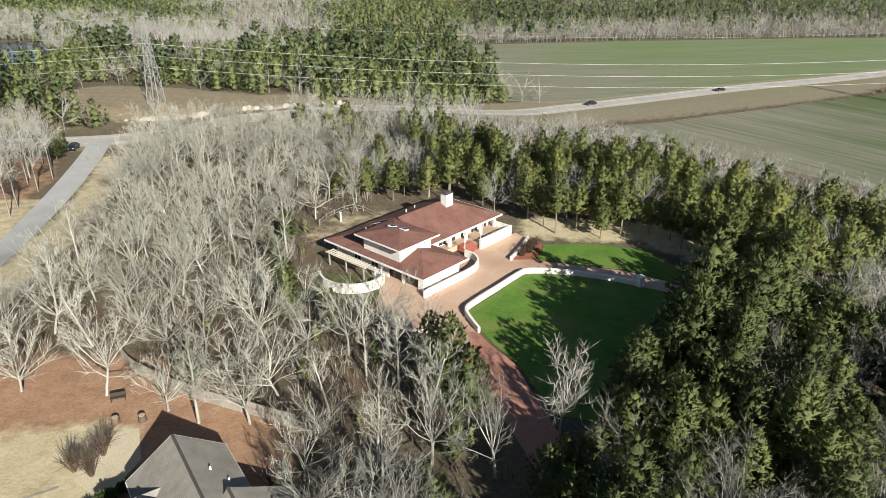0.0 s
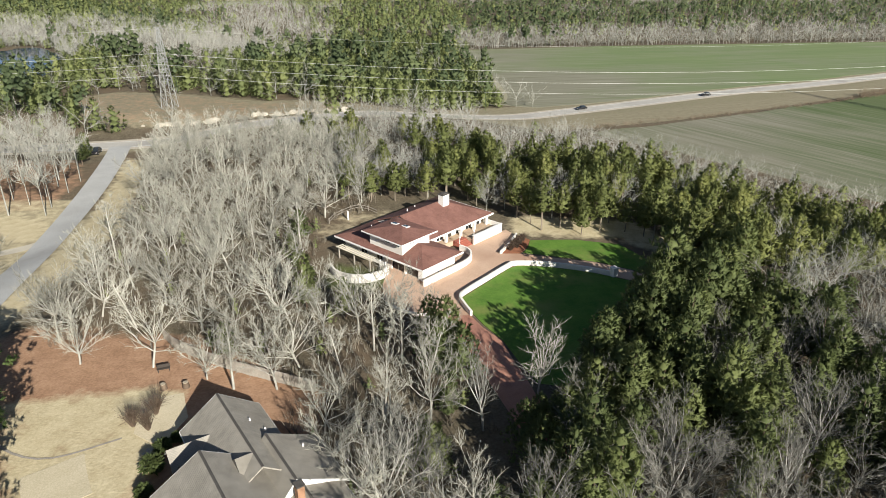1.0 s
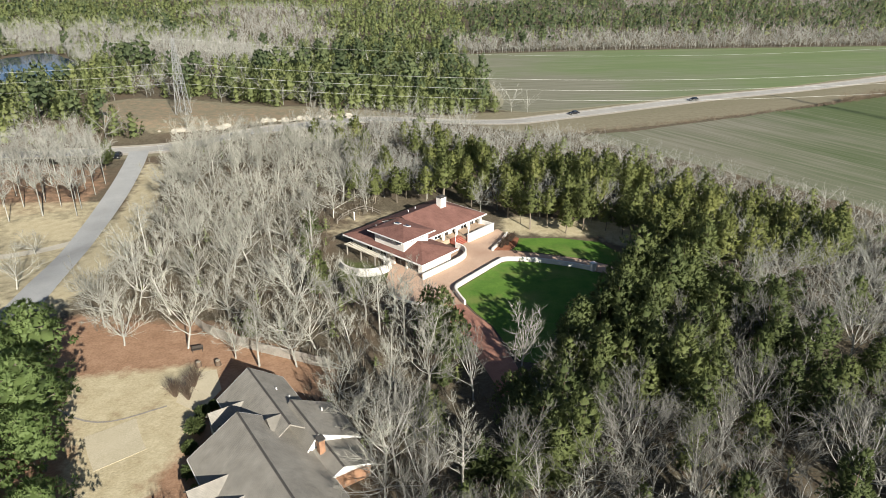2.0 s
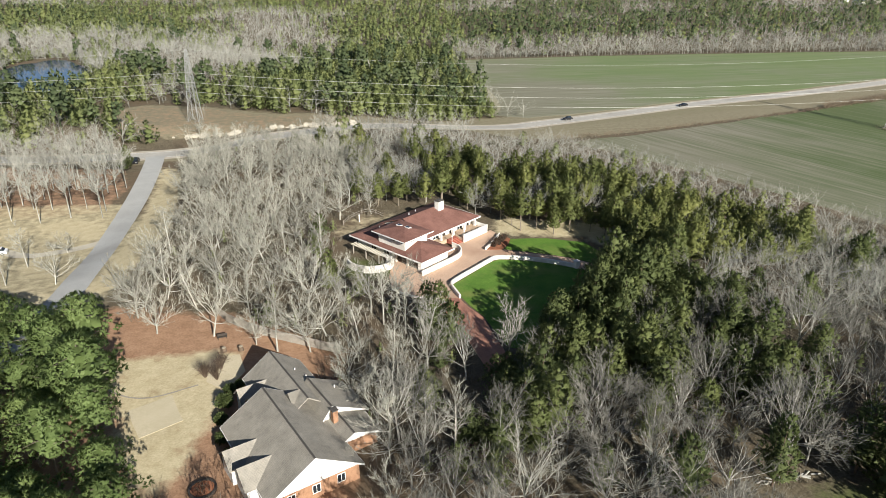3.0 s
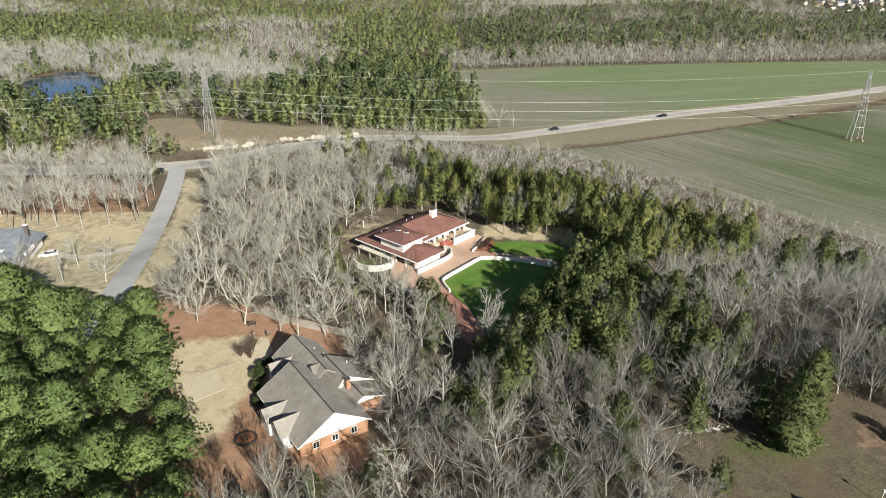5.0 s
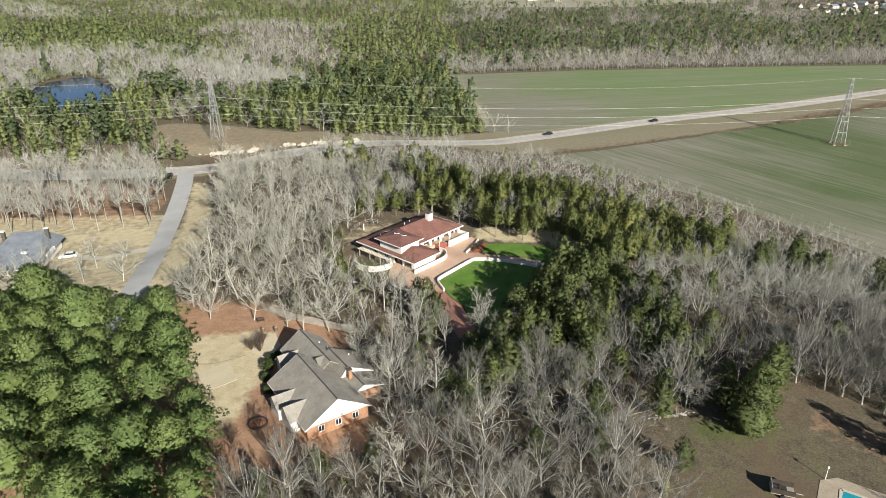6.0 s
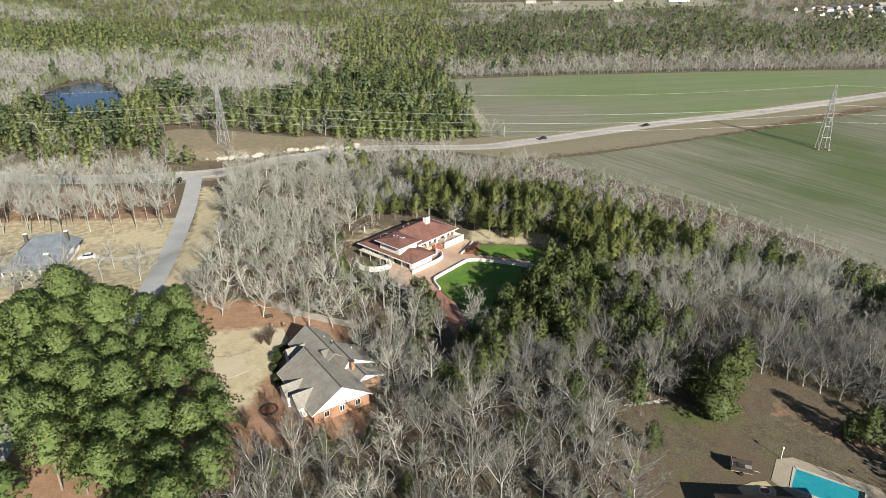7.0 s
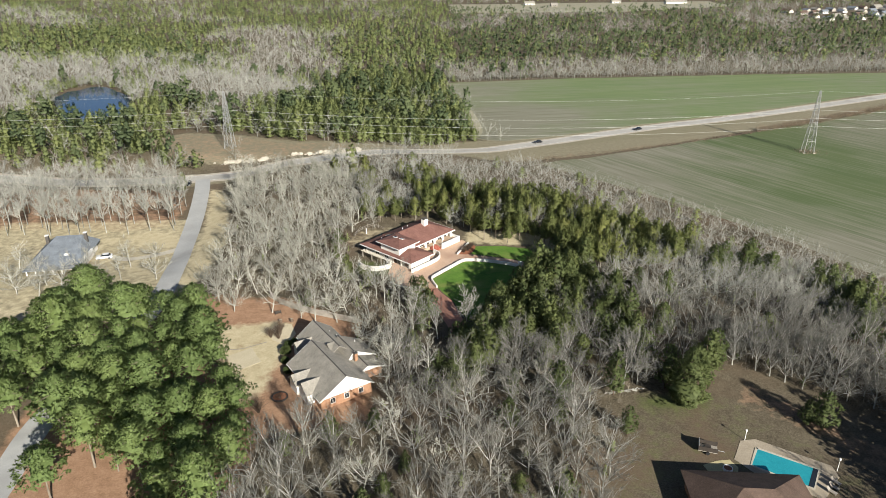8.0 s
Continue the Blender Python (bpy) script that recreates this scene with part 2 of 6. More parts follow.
NEAR_ROWS = radians(-56)
M = {
    "ground": ground_material(),
    "crop_far": crop_material("winter_wheat", 0.16, 0.02, 1.2, ((30, 318, 80, 0.45), (20, 440, 70, 0.35), (70, 330, 110, 0.2))),
    "crop_near": crop_material("winter_wheat_patchy", NEAR_ROWS, 0.06, 0.78, ((70, 235, 110, 0.3), (140, 120, 70, 0.3), (260, 300, 70, 0.25))),
    "lawn": lawn_material(),
    "asphalt": surface("pale_asphalt", (0.38, 0.36, 0.32), (0.48, 0.455, 0.41), 0.3, 6, 0.9, 0.15, stain=(0.29, 0.275, 0.25)),
    "street": surface("blue_grey_asphalt", (0.36, 0.36, 0.345), (0.46, 0.455, 0.435), 0.3, 6, 0.9, 0.15, stain=(0.29, 0.285, 0.27)),
    "gravel": surface("gravel_shoulder", (0.38, 0.33, 0.26), (0.55, 0.49, 0.40), 0.5, 8, 0.95, 0.4),
    "paint_white": surface("road_paint", (0.65, 0.65, 0.6), (0.8, 0.8, 0.78), 2, 10, 0.7, 0),
    "paving": surface("pink_tan_paving", (0.48, 0.325, 0.225), (0.58, 0.41, 0.30), 0.35, 7, 0.85, 0.15, stain=(0.40, 0.25, 0.17)),
    "brick_drive": surface("red_brick_paving", (0.36, 0.165, 0.115), (0.50, 0.26, 0.185), 0.6, 9, 0.85, 0.3, stain=(0.27, 0.13, 0.095)),
    "concrete": surface("old_concrete", (0.42, 0.38, 0.30), (0.58, 0.53, 0.43), 0.5, 9, 0.9, 0.2, stain=(0.33, 0.29, 0.22)),
    "stucco": surface("white_stucco", (0.72, 0.68, 0.61), (0.84, 0.81, 0.75), 0.6, 16, 0.85, 0.15, stain=(0.62, 0.57, 0.5)),
    "trim": surface("white_trim", (0.74, 0.72, 0.68), (0.85, 0.83, 0.8), 1.0, 16, 0.6, 0.0),
    "roof_red": shingles("brown_red_shingles", (0.185, 0.090, 0.070), (0.24, 0.122, 0.097)),
    "roof_grey": shingles("grey_brown_shingles", (0.275, 0.254, 0.214), (0.34, 0.315, 0.268)),
    "roof_blue": shingles("slate_blue_shingles", (0.16, 0.18, 0.20), (0.24, 0.265, 0.29)),
    "roof_brown": shingles("dark_brown_shingles", (0.10, 0.068, 0.05), (0.16, 0.11, 0.085)),
    "ridge": surface("dark_ridge_cap", (0.06, 0.055, 0.05), (0.1, 0.09, 0.08), 2, 12, 0.85, 0.1),
    "brick_wall": surface("orange_brick", (0.27, 0.145, 0.085), (0.39, 0.225, 0.135), 2.0, 14, 0.85, 0.3),
    "terrace": surface("tan_terrace_tile", (0.42, 0.30, 0.20), (0.52, 0.39, 0.28), 0.8, 10, 0.8, 0.1),
    "step_red": surface("red_brick_step", (0.30, 0.09, 0.06), (0.40, 0.14, 0.095), 1.5, 12, 0.85, 0.2),
    "dark_door": surface("dark_brown_door", (0.04, 0.033, 0.028), (0.07, 0.058, 0.048), 1, 10, 0.5, 0.05),
    "mulch": surface("red_mulch", (0.20, 0.075, 0.04), (0.33, 0.14, 0.075), 1.2, 8, 0.95, 0.6),
    "fence_wood": surface("weathered_grey_wood", (0.24, 0.215, 0.18), (0.38, 0.345, 0.295), 1.0, 10, 0.9, 0.2),
    "steel": surface("galvanised_steel", (0.30, 0.30, 0.29), (0.42, 0.42, 0.40), 1, 10, 0.55, 0.0, metal=0.3),
    "wire": surface("aluminium_wire", (0.5, 0.5, 0.46), (0.64, 0.64, 0.6), 1, 4, 0.5, 0.0, metal=0.2),
    "rock": surface("pale_limestone", (0.36, 0.32, 0.25), (0.56, 0.51, 0.42), 0.8, 5, 0.9, 0.5),
    "dark_plastic": surface("dark_rubber", (0.015, 0.015, 0.016), (0.03, 0.03, 0.032), 2, 12, 0.7, 0.0),
    "car_black": surface("black_car_paint", (0.012, 0.012, 0.014), (0.02, 0.02, 0.022), 1, 5, 0.25, 0.0, spec=0.6),
    "car_white": surface("white_car_paint", (0.7, 0.7, 0.7), (0.78, 0.78, 0.78), 1, 5, 0.25, 0.0, spec=0.6),
    "cover_blue": surface("turquoise_pool_cover", (0.012, 0.24, 0.30), (0.03, 0.33, 0.38), 0.5, 6, 0.55, 0.1),
    "pond": water_material("pond_water", (0.008, 0.028, 0.07), 0.04, 0.6),
    "bark_pale": bark("pale_grey_bark", (0.28, 0.27, 0.23), (0.55, 0.535, 0.47)),
    "twig_pale": bark("pale_twigs", (0.23, 0.222, 0.18), (0.43, 0.415, 0.35)),
    "grove_bark": bark("pale_grove_bark", (0.28, 0.27, 0.23), (0.55, 0.535, 0.47), True),
    "grove_twig": bark("pale_grove_twigs", (0.23, 0.222, 0.18), (0.43, 0.415, 0.35), True),
    "bark_grey": bark("grey_bark", (0.25, 0.243, 0.215), (0.50, 0.485, 0.44)),
    "twig_grey": bark("grey_twigs", (0.120, 0.114, 0.096), (0.240, 0.232, 0.202)),
    "track": surface("worn_track", (0.24, 0.23, 0.15), (0.36, 0.33, 0.235), 0.2, 4, 0.95, 0.2),
    "deck": surface("worn_deck", (0.30, 0.25, 0.18), (0.44, 0.375, 0.285), 0.6, 8, 0.9, 0.2, stain=(0.22, 0.18, 0.13)),
    "pad": surface("worn_pale_pad", (0.46, 0.40, 0.27), (0.58, 0.51, 0.37), 0.4, 6, 0.95, 0.3, stain=(0.38, 0.3, 0.18)),
    "sand": surface("yellow_patio", (0.40, 0.34, 0.18), (0.52, 0.45, 0.26), 0.6, 8, 0.9, 0.2),
    "bark_white": bark("white_sycamore_bark", (0.45, 0.43, 0.40), (0.70, 0.68, 0.64)),
    "bark_brown": bark("brown_bark", (0.085, 0.06, 0.042), (0.17, 0.125, 0.09)),
    "reed": bark("rusty_reeds", (0.15, 0.115, 0.08), (0.30, 0.235, 0.165), True),
    "bark_stem": bark("grey_brown_stems", (0.17, 0.14, 0.105), (0.32, 0.275, 0.215)),
    "under": bark("dry_undergrowth", (0.10, 0.085, 0.062), (0.235, 0.205, 0.16), True),
    "far_twig": bark("far_twigs", (0.215, 0.211, 0.18), (0.41, 0.402, 0.352), True),
    "cedar": foliage("cedar_foliage", (0.102, 0.134, 0.050), (0.190, 0.228, 0.085), (0.255, 0.268, 0.095), vary=(0.82, 1.12), gold=0.35),
    "slender_cedar": foliage("yellow_green_cedar", (0.145, 0.172, 0.058), (0.255, 0.285, 0.100), (0.33, 0.325, 0.11), vary=(0.85, 1.12), gold=0.45),
    "pine": foliage("pine_needles", (0.160, 0.228, 0.076), (0.260, 0.342, 0.122), (0.305, 0.35, 0.122), vary=(0.9, 1.06), gold=0.3),
    "far_cedar": foliage("far_evergreen", (0.185, 0.220, 0.088), (0.265, 0.305, 0.122), (0.34, 0.35, 0.13), True, vary=(0.9, 1.12), gold=0.4),
    "far_pine": foliage("far_pine", (0.105, 0.145, 0.07), (0.19, 0.24, 0.115), (0.23, 0.26, 0.115), True),
    "shrub": foliage("shrub_leaves", (0.06, 0.085, 0.03), (0.13, 0.165, 0.055), (0.17, 0.15, 0.06)),
}
glass, gt, gb = nodes_of("dark_window_glass", 0.05, 0, 0.6)
gb.inputs["Base Color"].default_value = (0.02, 0.025, 0.03, 1)
M["glass"] = glass


# ---- mesh helpers ----
class Geo:
    """Vertices and faces of one mesh."""

    def __init__(self):
        self.v, self.f, self.uv, self.nv = [], [], {}, {}

    def face(self, pts, uv=None):
        i = len(self.v)
        self.v += [tuple(p) for p in pts]
        if uv:
            self.uv[len(self.f)] = uv
        self.f.append(tuple(range(i, i + len(pts))))
        return self

    def box(self, x0, x1, y0, y1, z0, z1):
        i = len(self.v)
        self.v += [(x, y, z) for z in (z0, z1) for x, y in ((x0, y0), (x1, y0), (x1, y1), (x0, y1))]
        self.f += [tuple(i + k for k in q) for q in ((3, 2, 1, 0), (4, 5, 6, 7), (0, 1, 5, 4), (1, 2, 6, 5), (2, 3, 7, 6), (3, 0, 4, 7))]
        return self

    def prism(self, poly, z0, z1):
        """An upright prism over a counter-clockwise outline."""
        i, n = len(self.v), len(poly)
        self.v += [(x, y, z0) for x, y in poly] + [(x, y, z1) for x, y in poly]
        self.f.append(tuple(i + k for k in range(n - 1, -1, -1)))
        self.f.append(tuple(i + n + k for k in range(n)))
        self.f += [(i + k, i + (k + 1) % n, i + n + (k + 1) % n, i + n + k) for k in range(n)]
        return self

    def tube(self, p0, p1, r0, r1, sides=4, cap=False):
        p0, p1 = Vector(p0), Vector(p1)
        d = (p1 - p0)
        if d.length < 1e-6:
            return self
        d.normalize()
        a = d.orthogonal().normalized()
        b = d.cross(a)
        i = len(self.v)
        ring = [(math.cos(2 * math.pi * k / sides), math.sin(2 * math.pi * k / sides)) for k in range(sides)]
        self.v += [tuple(p0 + (a * c + b * s) * r0) for c, s in ring]
        if r1 <= 0:
            self.v.append(tuple(p1))
            self.f += [(i + k, i + (k + 1) % sides, i + sides) for k in range(sides)]
        else:
            self.v += [tuple(p1 + (a * c + b * s) * r1) for c, s in ring]
            self.f += [(i + k, i + (k + 1) % sides, i + sides + (k + 1) % sides, i + sides + k) for k in range(sides)]
            if cap:
                self.f.append(tuple(i + sides + k for k in range(sides)))
        return self

    def cable(self, pts, r, sides=3):
        """One strand through the points."""
        i = len(self.v)
        for x, y, z in pts:
            self.v += [(x, y + r * math.cos(6.2832 * k / sides), z + r * math.sin(6.2832 * k / sides)) for k in range(sides)]
        self.f += [(i + j * sides + k, i + j * sides + (k + 1) % sides, i + (j + 1) * sides + (k + 1) % sides, i + (j + 1) * sides + k) for j in range(len(pts) - 1) for k in range(sides)]
        return self

    def rounded(self, first, centre, squash=1.0):
        """Leans the normals from a vertex onwards away from a centre, as a clump of needles is lit."""
        for k in range(first, len(self.v)):
            n = Vector(self.v[k]) - Vector(centre)
            n.z *= squash
            self.nv[k] = (self.nv.get(k, Vector((0, 0, 0))) + n.normalized()).normalized()
        return self

    def normals(self):
        return [self.nv.get(k, (0, 0, 1)) for k in range(len(self.v))]

    def strip_wall(self, line, thick, z0, z1):
        """A wall of constant thickness along a line of points, one closed body."""
        n = len(line)
        left, right = [], []
        for k in range(n):
            a, b = Vector(line[max(0, k - 1)]), Vector(line[min(n - 1, k + 1)])
            d = (b - a).normalized()
            o = Vector((-d.y, d.x)) * thick / 2
            p = Vector(line[k])
            left.append(p + o)
            right.append(p - o)
        i = len(self.v)
        for k in range(n):
            self.v += [(*right[k], z0), (*left[k], z0), (*left[k], z1), (*right[k], z1)]
        for k in range(n - 1):
            a, b = i + 4 * k, i + 4 * k + 4
            self.f += [(a, b, b + 3, a + 3), (a + 1, a + 2, b + 2, b + 1), (a + 3, b + 3, b + 2, a + 2), (a, a + 1, b + 1, b)]
        e = i + 4 * (n - 1)
        self.f += [(i, i + 3, i + 2, i + 1), (e, e + 1, e + 2, e + 3)]
        return self

    def mesh(self, name, material, smooth=False):
        me = bpy.data.meshes.new(name)
        me.from_pydata(self.v, [], self.f)
        if material:
            me.materials.append(material)
        if self.uv:
            layer = me.uv_layers.new(name="uv")
            for k, uvs in self.uv.items():
                for li, uvv in zip(me.polygons[k].loop_indices, uvs):
                    layer.data[li].uv = uvv
        if smooth:
            me.polygons.foreach_set("use_smooth", [True] * len(me.polygons))
        me.update()
        if self.nv:
            me.polygons.foreach_set("use_smooth", [True] * len(me.polygons))
            me.normals_split_custom_set_from_vertices(self.normals())
        return me


def part(name, geo, material, parent, label=""):
    ob = new(name, geo if isinstance(geo, bpy.types.Mesh) else geo.mesh(name, material))
    ob.parent = parent
    return tagged(ob, label)


def thing(name, m, label, category, group="", kind=""):
    ob = new(name)
    ob.empty_display_size = 0.5
    ob.matrix_basis = m
    return tagged(ob, label, category, group, kind)


def solid(name, geo, material, label, category="", kind="", group="", m=None):
    ob = new(name, geo if isinstance(geo, bpy.types.Mesh) else geo.mesh(name, material))
    if m is not None:
        ob.matrix_basis = m
    return tagged(ob, label, category, group, kind)


def ease(v):
    v = np.clip(v, 0, 1)
    return v * v * (3 - 2 * v)


def land(x, y):
    """Height of the ground: a plateau that falls to the fields."""
    d = 0.8 * x + 0.6 * y
    z = 13 * (1 - ease((d - 92) / 98))
    z = z - 3 * ease((-58 - x) / 25) * ease((y - 70) / 40) * (1 - ease((y - 188) / 26))
    pa, pb = (x + 204) * 0.48 - (y - 320) * 0.88, (x + 204) * 0.88 + (y - 320) * 0.48
    pond = (pa / 57) ** 2 + (pb / 18) ** 2
    return z - 3.0 * (1 - ease((pond - 0.75) / 0.5))


def inside(poly, x, y):
    x, y = np.asarray(x, float), np.asarray(y, float)
    hit = np.zeros(x.shape, bool)
    for (ax, ay), (bx, by) in zip(poly, poly[1:] + poly[:1]):
        hit ^= ((ay > y) != (by > y)) & (x < (bx - ax) * (y - ay) / ((by - ay) or 1e-9) + ax)
    return hit


def depth_in(poly, x, y):
    """Signed distance to an outline, positive inside."""
    best = np.full(np.shape(x), 1e9)
    for (ax, ay), (bx, by) in zip(poly, poly[1:] + poly[:1]):
        k = np.clip(((x - ax) * (bx - ax) + (y - ay) * (by - ay)) / max(1e-9, (bx - ax) ** 2 + (by - ay) ** 2), 0, 1)
        best = np.minimum(best, np.hypot(x - ax - k * (bx - ax), y - ay - k * (by - ay)))
    return np.where(inside(poly, x, y), best, -best)


def smooth_line(pts, step=2.0):
    """Catmull-Rom through the points."""
    p = [Vector(q) for q in pts]
    p = [2 * p[0] - p[1]] + p + [2 * p[-1] - p[-2]]
    out = []
    for a, b, c, d in zip(p, p[1:], p[2:], p[3:]):
        n = max(1, int((c - b).length / step))
        for k in range(n):
            t = k / n
            out.append(0.5 * (2 * b + (c - a) * t + (2 * a - 5 * b + 4 * c - d) * t * t + (3 * b - a - 3 * c + d) * t ** 3))
    return out + [p[-2]]


def ribbon(line, width, lift, offset=0.0):
    """A draped band along a line; three strips across, to follow the land."""
    g, n = Geo(), len(line)
    across = np.linspace(-0.5, 0.5, 4) * width + offset
    for k in range(n):
        d = (line[min(n - 1, k + 1)] - line[max(0, k - 1)]).normalized()
        for o in across:
            x, y = line[k].x - d.y * o, line[k].y + d.x * o
            g.v.append((x, y, float(land(x, y)) + lift))
    for k in range(n - 1):
        for j in range(3):
            a = 4 * k + j
            g.f.append((a, a + 4, a + 5, a + 1)[::-1])
    return g


def slab(poly, z, thick=0.3):
    """A flat patch with a rim, its outline rounded."""
    area = sum(ax * by - bx * ay for (ax, ay), (bx, by) in zip(poly, poly[1:] + poly[:1]))
    return Geo().prism(poly if area > 0 else poly[::-1], z - thick, z)


# ---- the land ----
def axis(lo, hi, step, far):
    mid = list(np.arange(lo, hi + 0.1, step))
    out, d = [], step
    while not out or out[-1] < far:
        d *= 1.18
        out.append((out[-1] if out else 0) + d)
    return np.array([lo - v for v in reversed(out)] + mid + [hi + v for v in out])


YARD_STRAW = [[(-54, 56), (-47, 57), (-36, 59), (-32, 58), (-32, 54), (-31, 42), (-32, 36), (-32, 29), (-36, 24), (-42, 34), (-49, 47)],
              [(-98, 117), (-100, 119), (-105, 120), (-109, 119), (-110, 117), (-106, 115), (-102, 114), (-99, 115)],
              [(-80, 117), (-84, 123), (-92, 126), (-99, 123), (-99, 118), (-93, 112), (-86, 110), (-81, 112)],
              [(-76, 93), (-80, 98), (-86, 101), (-90, 99), (-90, 94), (-85, 89), (-80, 87), (-77, 88)],
              [(-69, 74), (-72, 79), (-77, 81), (-80, 79), (-79, 74), (-75, 70), (-71, 68), (-69, 70)],
              [(-84, 76), (-88, 81), (-92, 84), (-94, 81), (-92, 76), (-88, 72), (-85, 70), (-84, 72)],
              [(-150, 134), (-84, 137), (-70, 100), (-70, 66), (-100, 56), (-150, 60)],
              [(-88, 172), (-79, 165), (-71, 140), (-63, 112), (-62, 85), (-66, 70), (-69, 75), (-70, 90), (-76, 125), (-85, 160)],
              [(13, 108), (34, 106), (40, 96), (48, 98), (38, 116), (14, 118)],
              [(-26, 108), (-20, 122), (-10, 122), (-8, 112), (-18, 104)]]
YARD_RED = [[(-62, 74), (-36, 71), (-14, 58), (-14, 46), (-8, 20), (-30, 14), (-29, -12), (-75, -12), (-80, 30), (-62, 50)],
            [(-170, 171), (-99, 169), (-89, 150), (-87, 130), (-104, 124), (-120, 127), (-170, 124)],
            [(-136, 228), (-123, 246), (-96, 242), (-64, 228), (-46, 231), (-30, 222), (-60, 205), (-95, 199), (-116, 206)],
            [(66, 26), (78, 14), (92, -6), (98, 0), (84, 18), (72, 32)]]
YARD_GREEN = [[(46, 28), (60, 27), (62, 23), (48, 22)], [(-20, 86), (-12, 84), (-7, 88), (-8, 92), (-19, 96)], [(34, -4), (42, 24), (50, 30), (66, 28), (78, 10), (88, -6), (90, -30), (36, -30)], [(60, 262), (160, 300), (300, 378), (300, 386), (150, 318), (60, 276)]]


YARD_DULL = [YARD_RED[2], [(36, 236), (94, 256), (157, 285), (185, 300), (311, 374), (560, 496), (560, 530), (326, 415), (199, 353), (134, 328), (75, 298), (16, 276), (-10, 246), (10, 238)],
             [(-140, 230), (-123, 248), (-96, 244), (-64, 232), (-40, 234), (-10, 242), (-10, 222), (-40, 200), (-80, 186), (-120, 184), (-180, 188), (-180, 178), (-100, 172), (-60, 186), (-30, 204)],
             [(-150, 134), (-84, 137), (-64, 110), (-62, 66), (-100, 56), (-150, 60)]]
SOFT = YARD_STRAW[-1:] + YARD_RED[3:] + YARD_GREEN[2:]
FAINT = [YARD_RED[1], YARD_STRAW[6]]
HINT = YARD_RED[2:3]


def make_ground():
    xs, ys = axis(-135, 175, 2.5, 4300), axis(-40, 300, 2.5, 4300)
    gx, gy = np.meshgrid(xs, ys)
    x, y = gx.ravel(), gy.ravel()
    z = land(x, y)
    w = np.zeros((len(x), 4), np.float32)
    for k, polys in ((0, YARD_STRAW), (1, YARD_GREEN), (2, YARD_RED), (3, YARD_DULL)):
        for p in polys:
            box = (x > min(a for a, b in p) - 12) & (x < max(a for a, b in p) + 12) & (y > min(b for a, b in p) - 12) & (y < max(b for a, b in p) + 12)
            w[box, k] = np.maximum(w[box, k], (0.38 if p in SOFT else 0.48 if p in FAINT else 0.3 if p in HINT and k == 2 else 0.72) * (0.7 if p in YARD_GREEN[2:] else 1.0) * ease(depth_in(p, x[box], y[box]) / 5 + 0.5))
    nx, ny = len(xs), len(ys)
    i = np.arange(nx * ny).reshape(ny, nx)
    f = np.stack([i[:-1, :-1], i[:-1, 1:], i[1:, 1:], i[1:, :-1]], -1).reshape(-1, 4)
    me = bpy.data.meshes.new("ground")
    me.from_pydata(np.stack([x, y, z], 1).tolist(), [], f.tolist())
    me.attributes.new("zone", "FLOAT_COLOR", "POINT").data.foreach_set("color", w.ravel())
    me.materials.append(M["ground"])
    me.polygons.foreach_set("use_smooth", [True] * len(me.polygons))
    return tagged(new("ground", me), "brown leaf-littered woodland ground with straw and clay patches", "ground", "", "structure")


make_ground()

ROAD = smooth_line([(-420, 250), (-300, 212), (-179, 184), (-141, 178), (-103, 182), (-75, 190), (-42, 205), (-12, 226), (21, 255), (75, 282), (134, 311), (199, 338), (326, 400), (560, 512), (900, 660)], 4)
STREET = smooth_line([(-94, 182), (-90, 168), (-85, 148), (-81, 130), (-77, 110), (-73, 90), (-70, 70), (-71, 45), (-74, 20), (-72, 0), (-70, -30)], 3)
solid("road_shoulder", ribbon(ROAD, 11.5, 0.05), M["gravel"], "pale gravel shoulder of the country road", "shoulder", "structure")
solid("road", ribbon(ROAD, 7.2, 0.09), M["asphalt"], "pale grey two-lane asphalt country road", "road", "structure")
solid("road_line", ribbon(ROAD, 0.25, 0.11, 3.2), M["paint_white"], "white painted edge line of the road", "road line", "structure")
solid("road_line", ribbon(ROAD, 0.25, 0.11, -3.2), M["paint_white"], "white painted edge line of the road", "road line", "structure")
solid("street", ribbon(STREET, 5.9, 0.13), M["street"], "worn grey asphalt side street", "street", "structure")

VERGE = [(40, 238), (94, 258), (157, 287), (185, 302), (311, 376), (560, 500), (560, 520), (326, 405), (199, 343), (134, 318), (75, 288), (22, 272), (8, 246)]
FIELD_FAR = [(10, 454), (14, 404), (23, 360), (25, 320), (24, 284), (42, 279), (75, 291), (134, 320), (199, 347), (326, 410), (560, 522), (900, 668), (900, 560), (383, 497), (251, 488), (107, 472)]
FIELD_NEAR = [(54, 236), (65, 223), (87, 202), (121, 158), (140, 128), (150, 106), (158, 70), (165, 30), (420, 30), (900, 560), (560, 488), (311, 368), (185, 296), (157, 282), (94, 253)]


def ragged(poly, amount, step=6.0):
    out = []
    for (ax, ay), (bx, by) in zip(poly, poly[1:] + poly[:1]):
        n = max(1, int(math.hypot(bx - ax, by - ay) / step))
        for k in range(n):
            x, y = ax + (bx - ax) * k / n, ay + (by - ay) * k / n
            o = noise.noise_vector((x * 0.07, y * 0.07, 3.0)) * amount
            out.append((x + o.x, y + o.y))
    return out


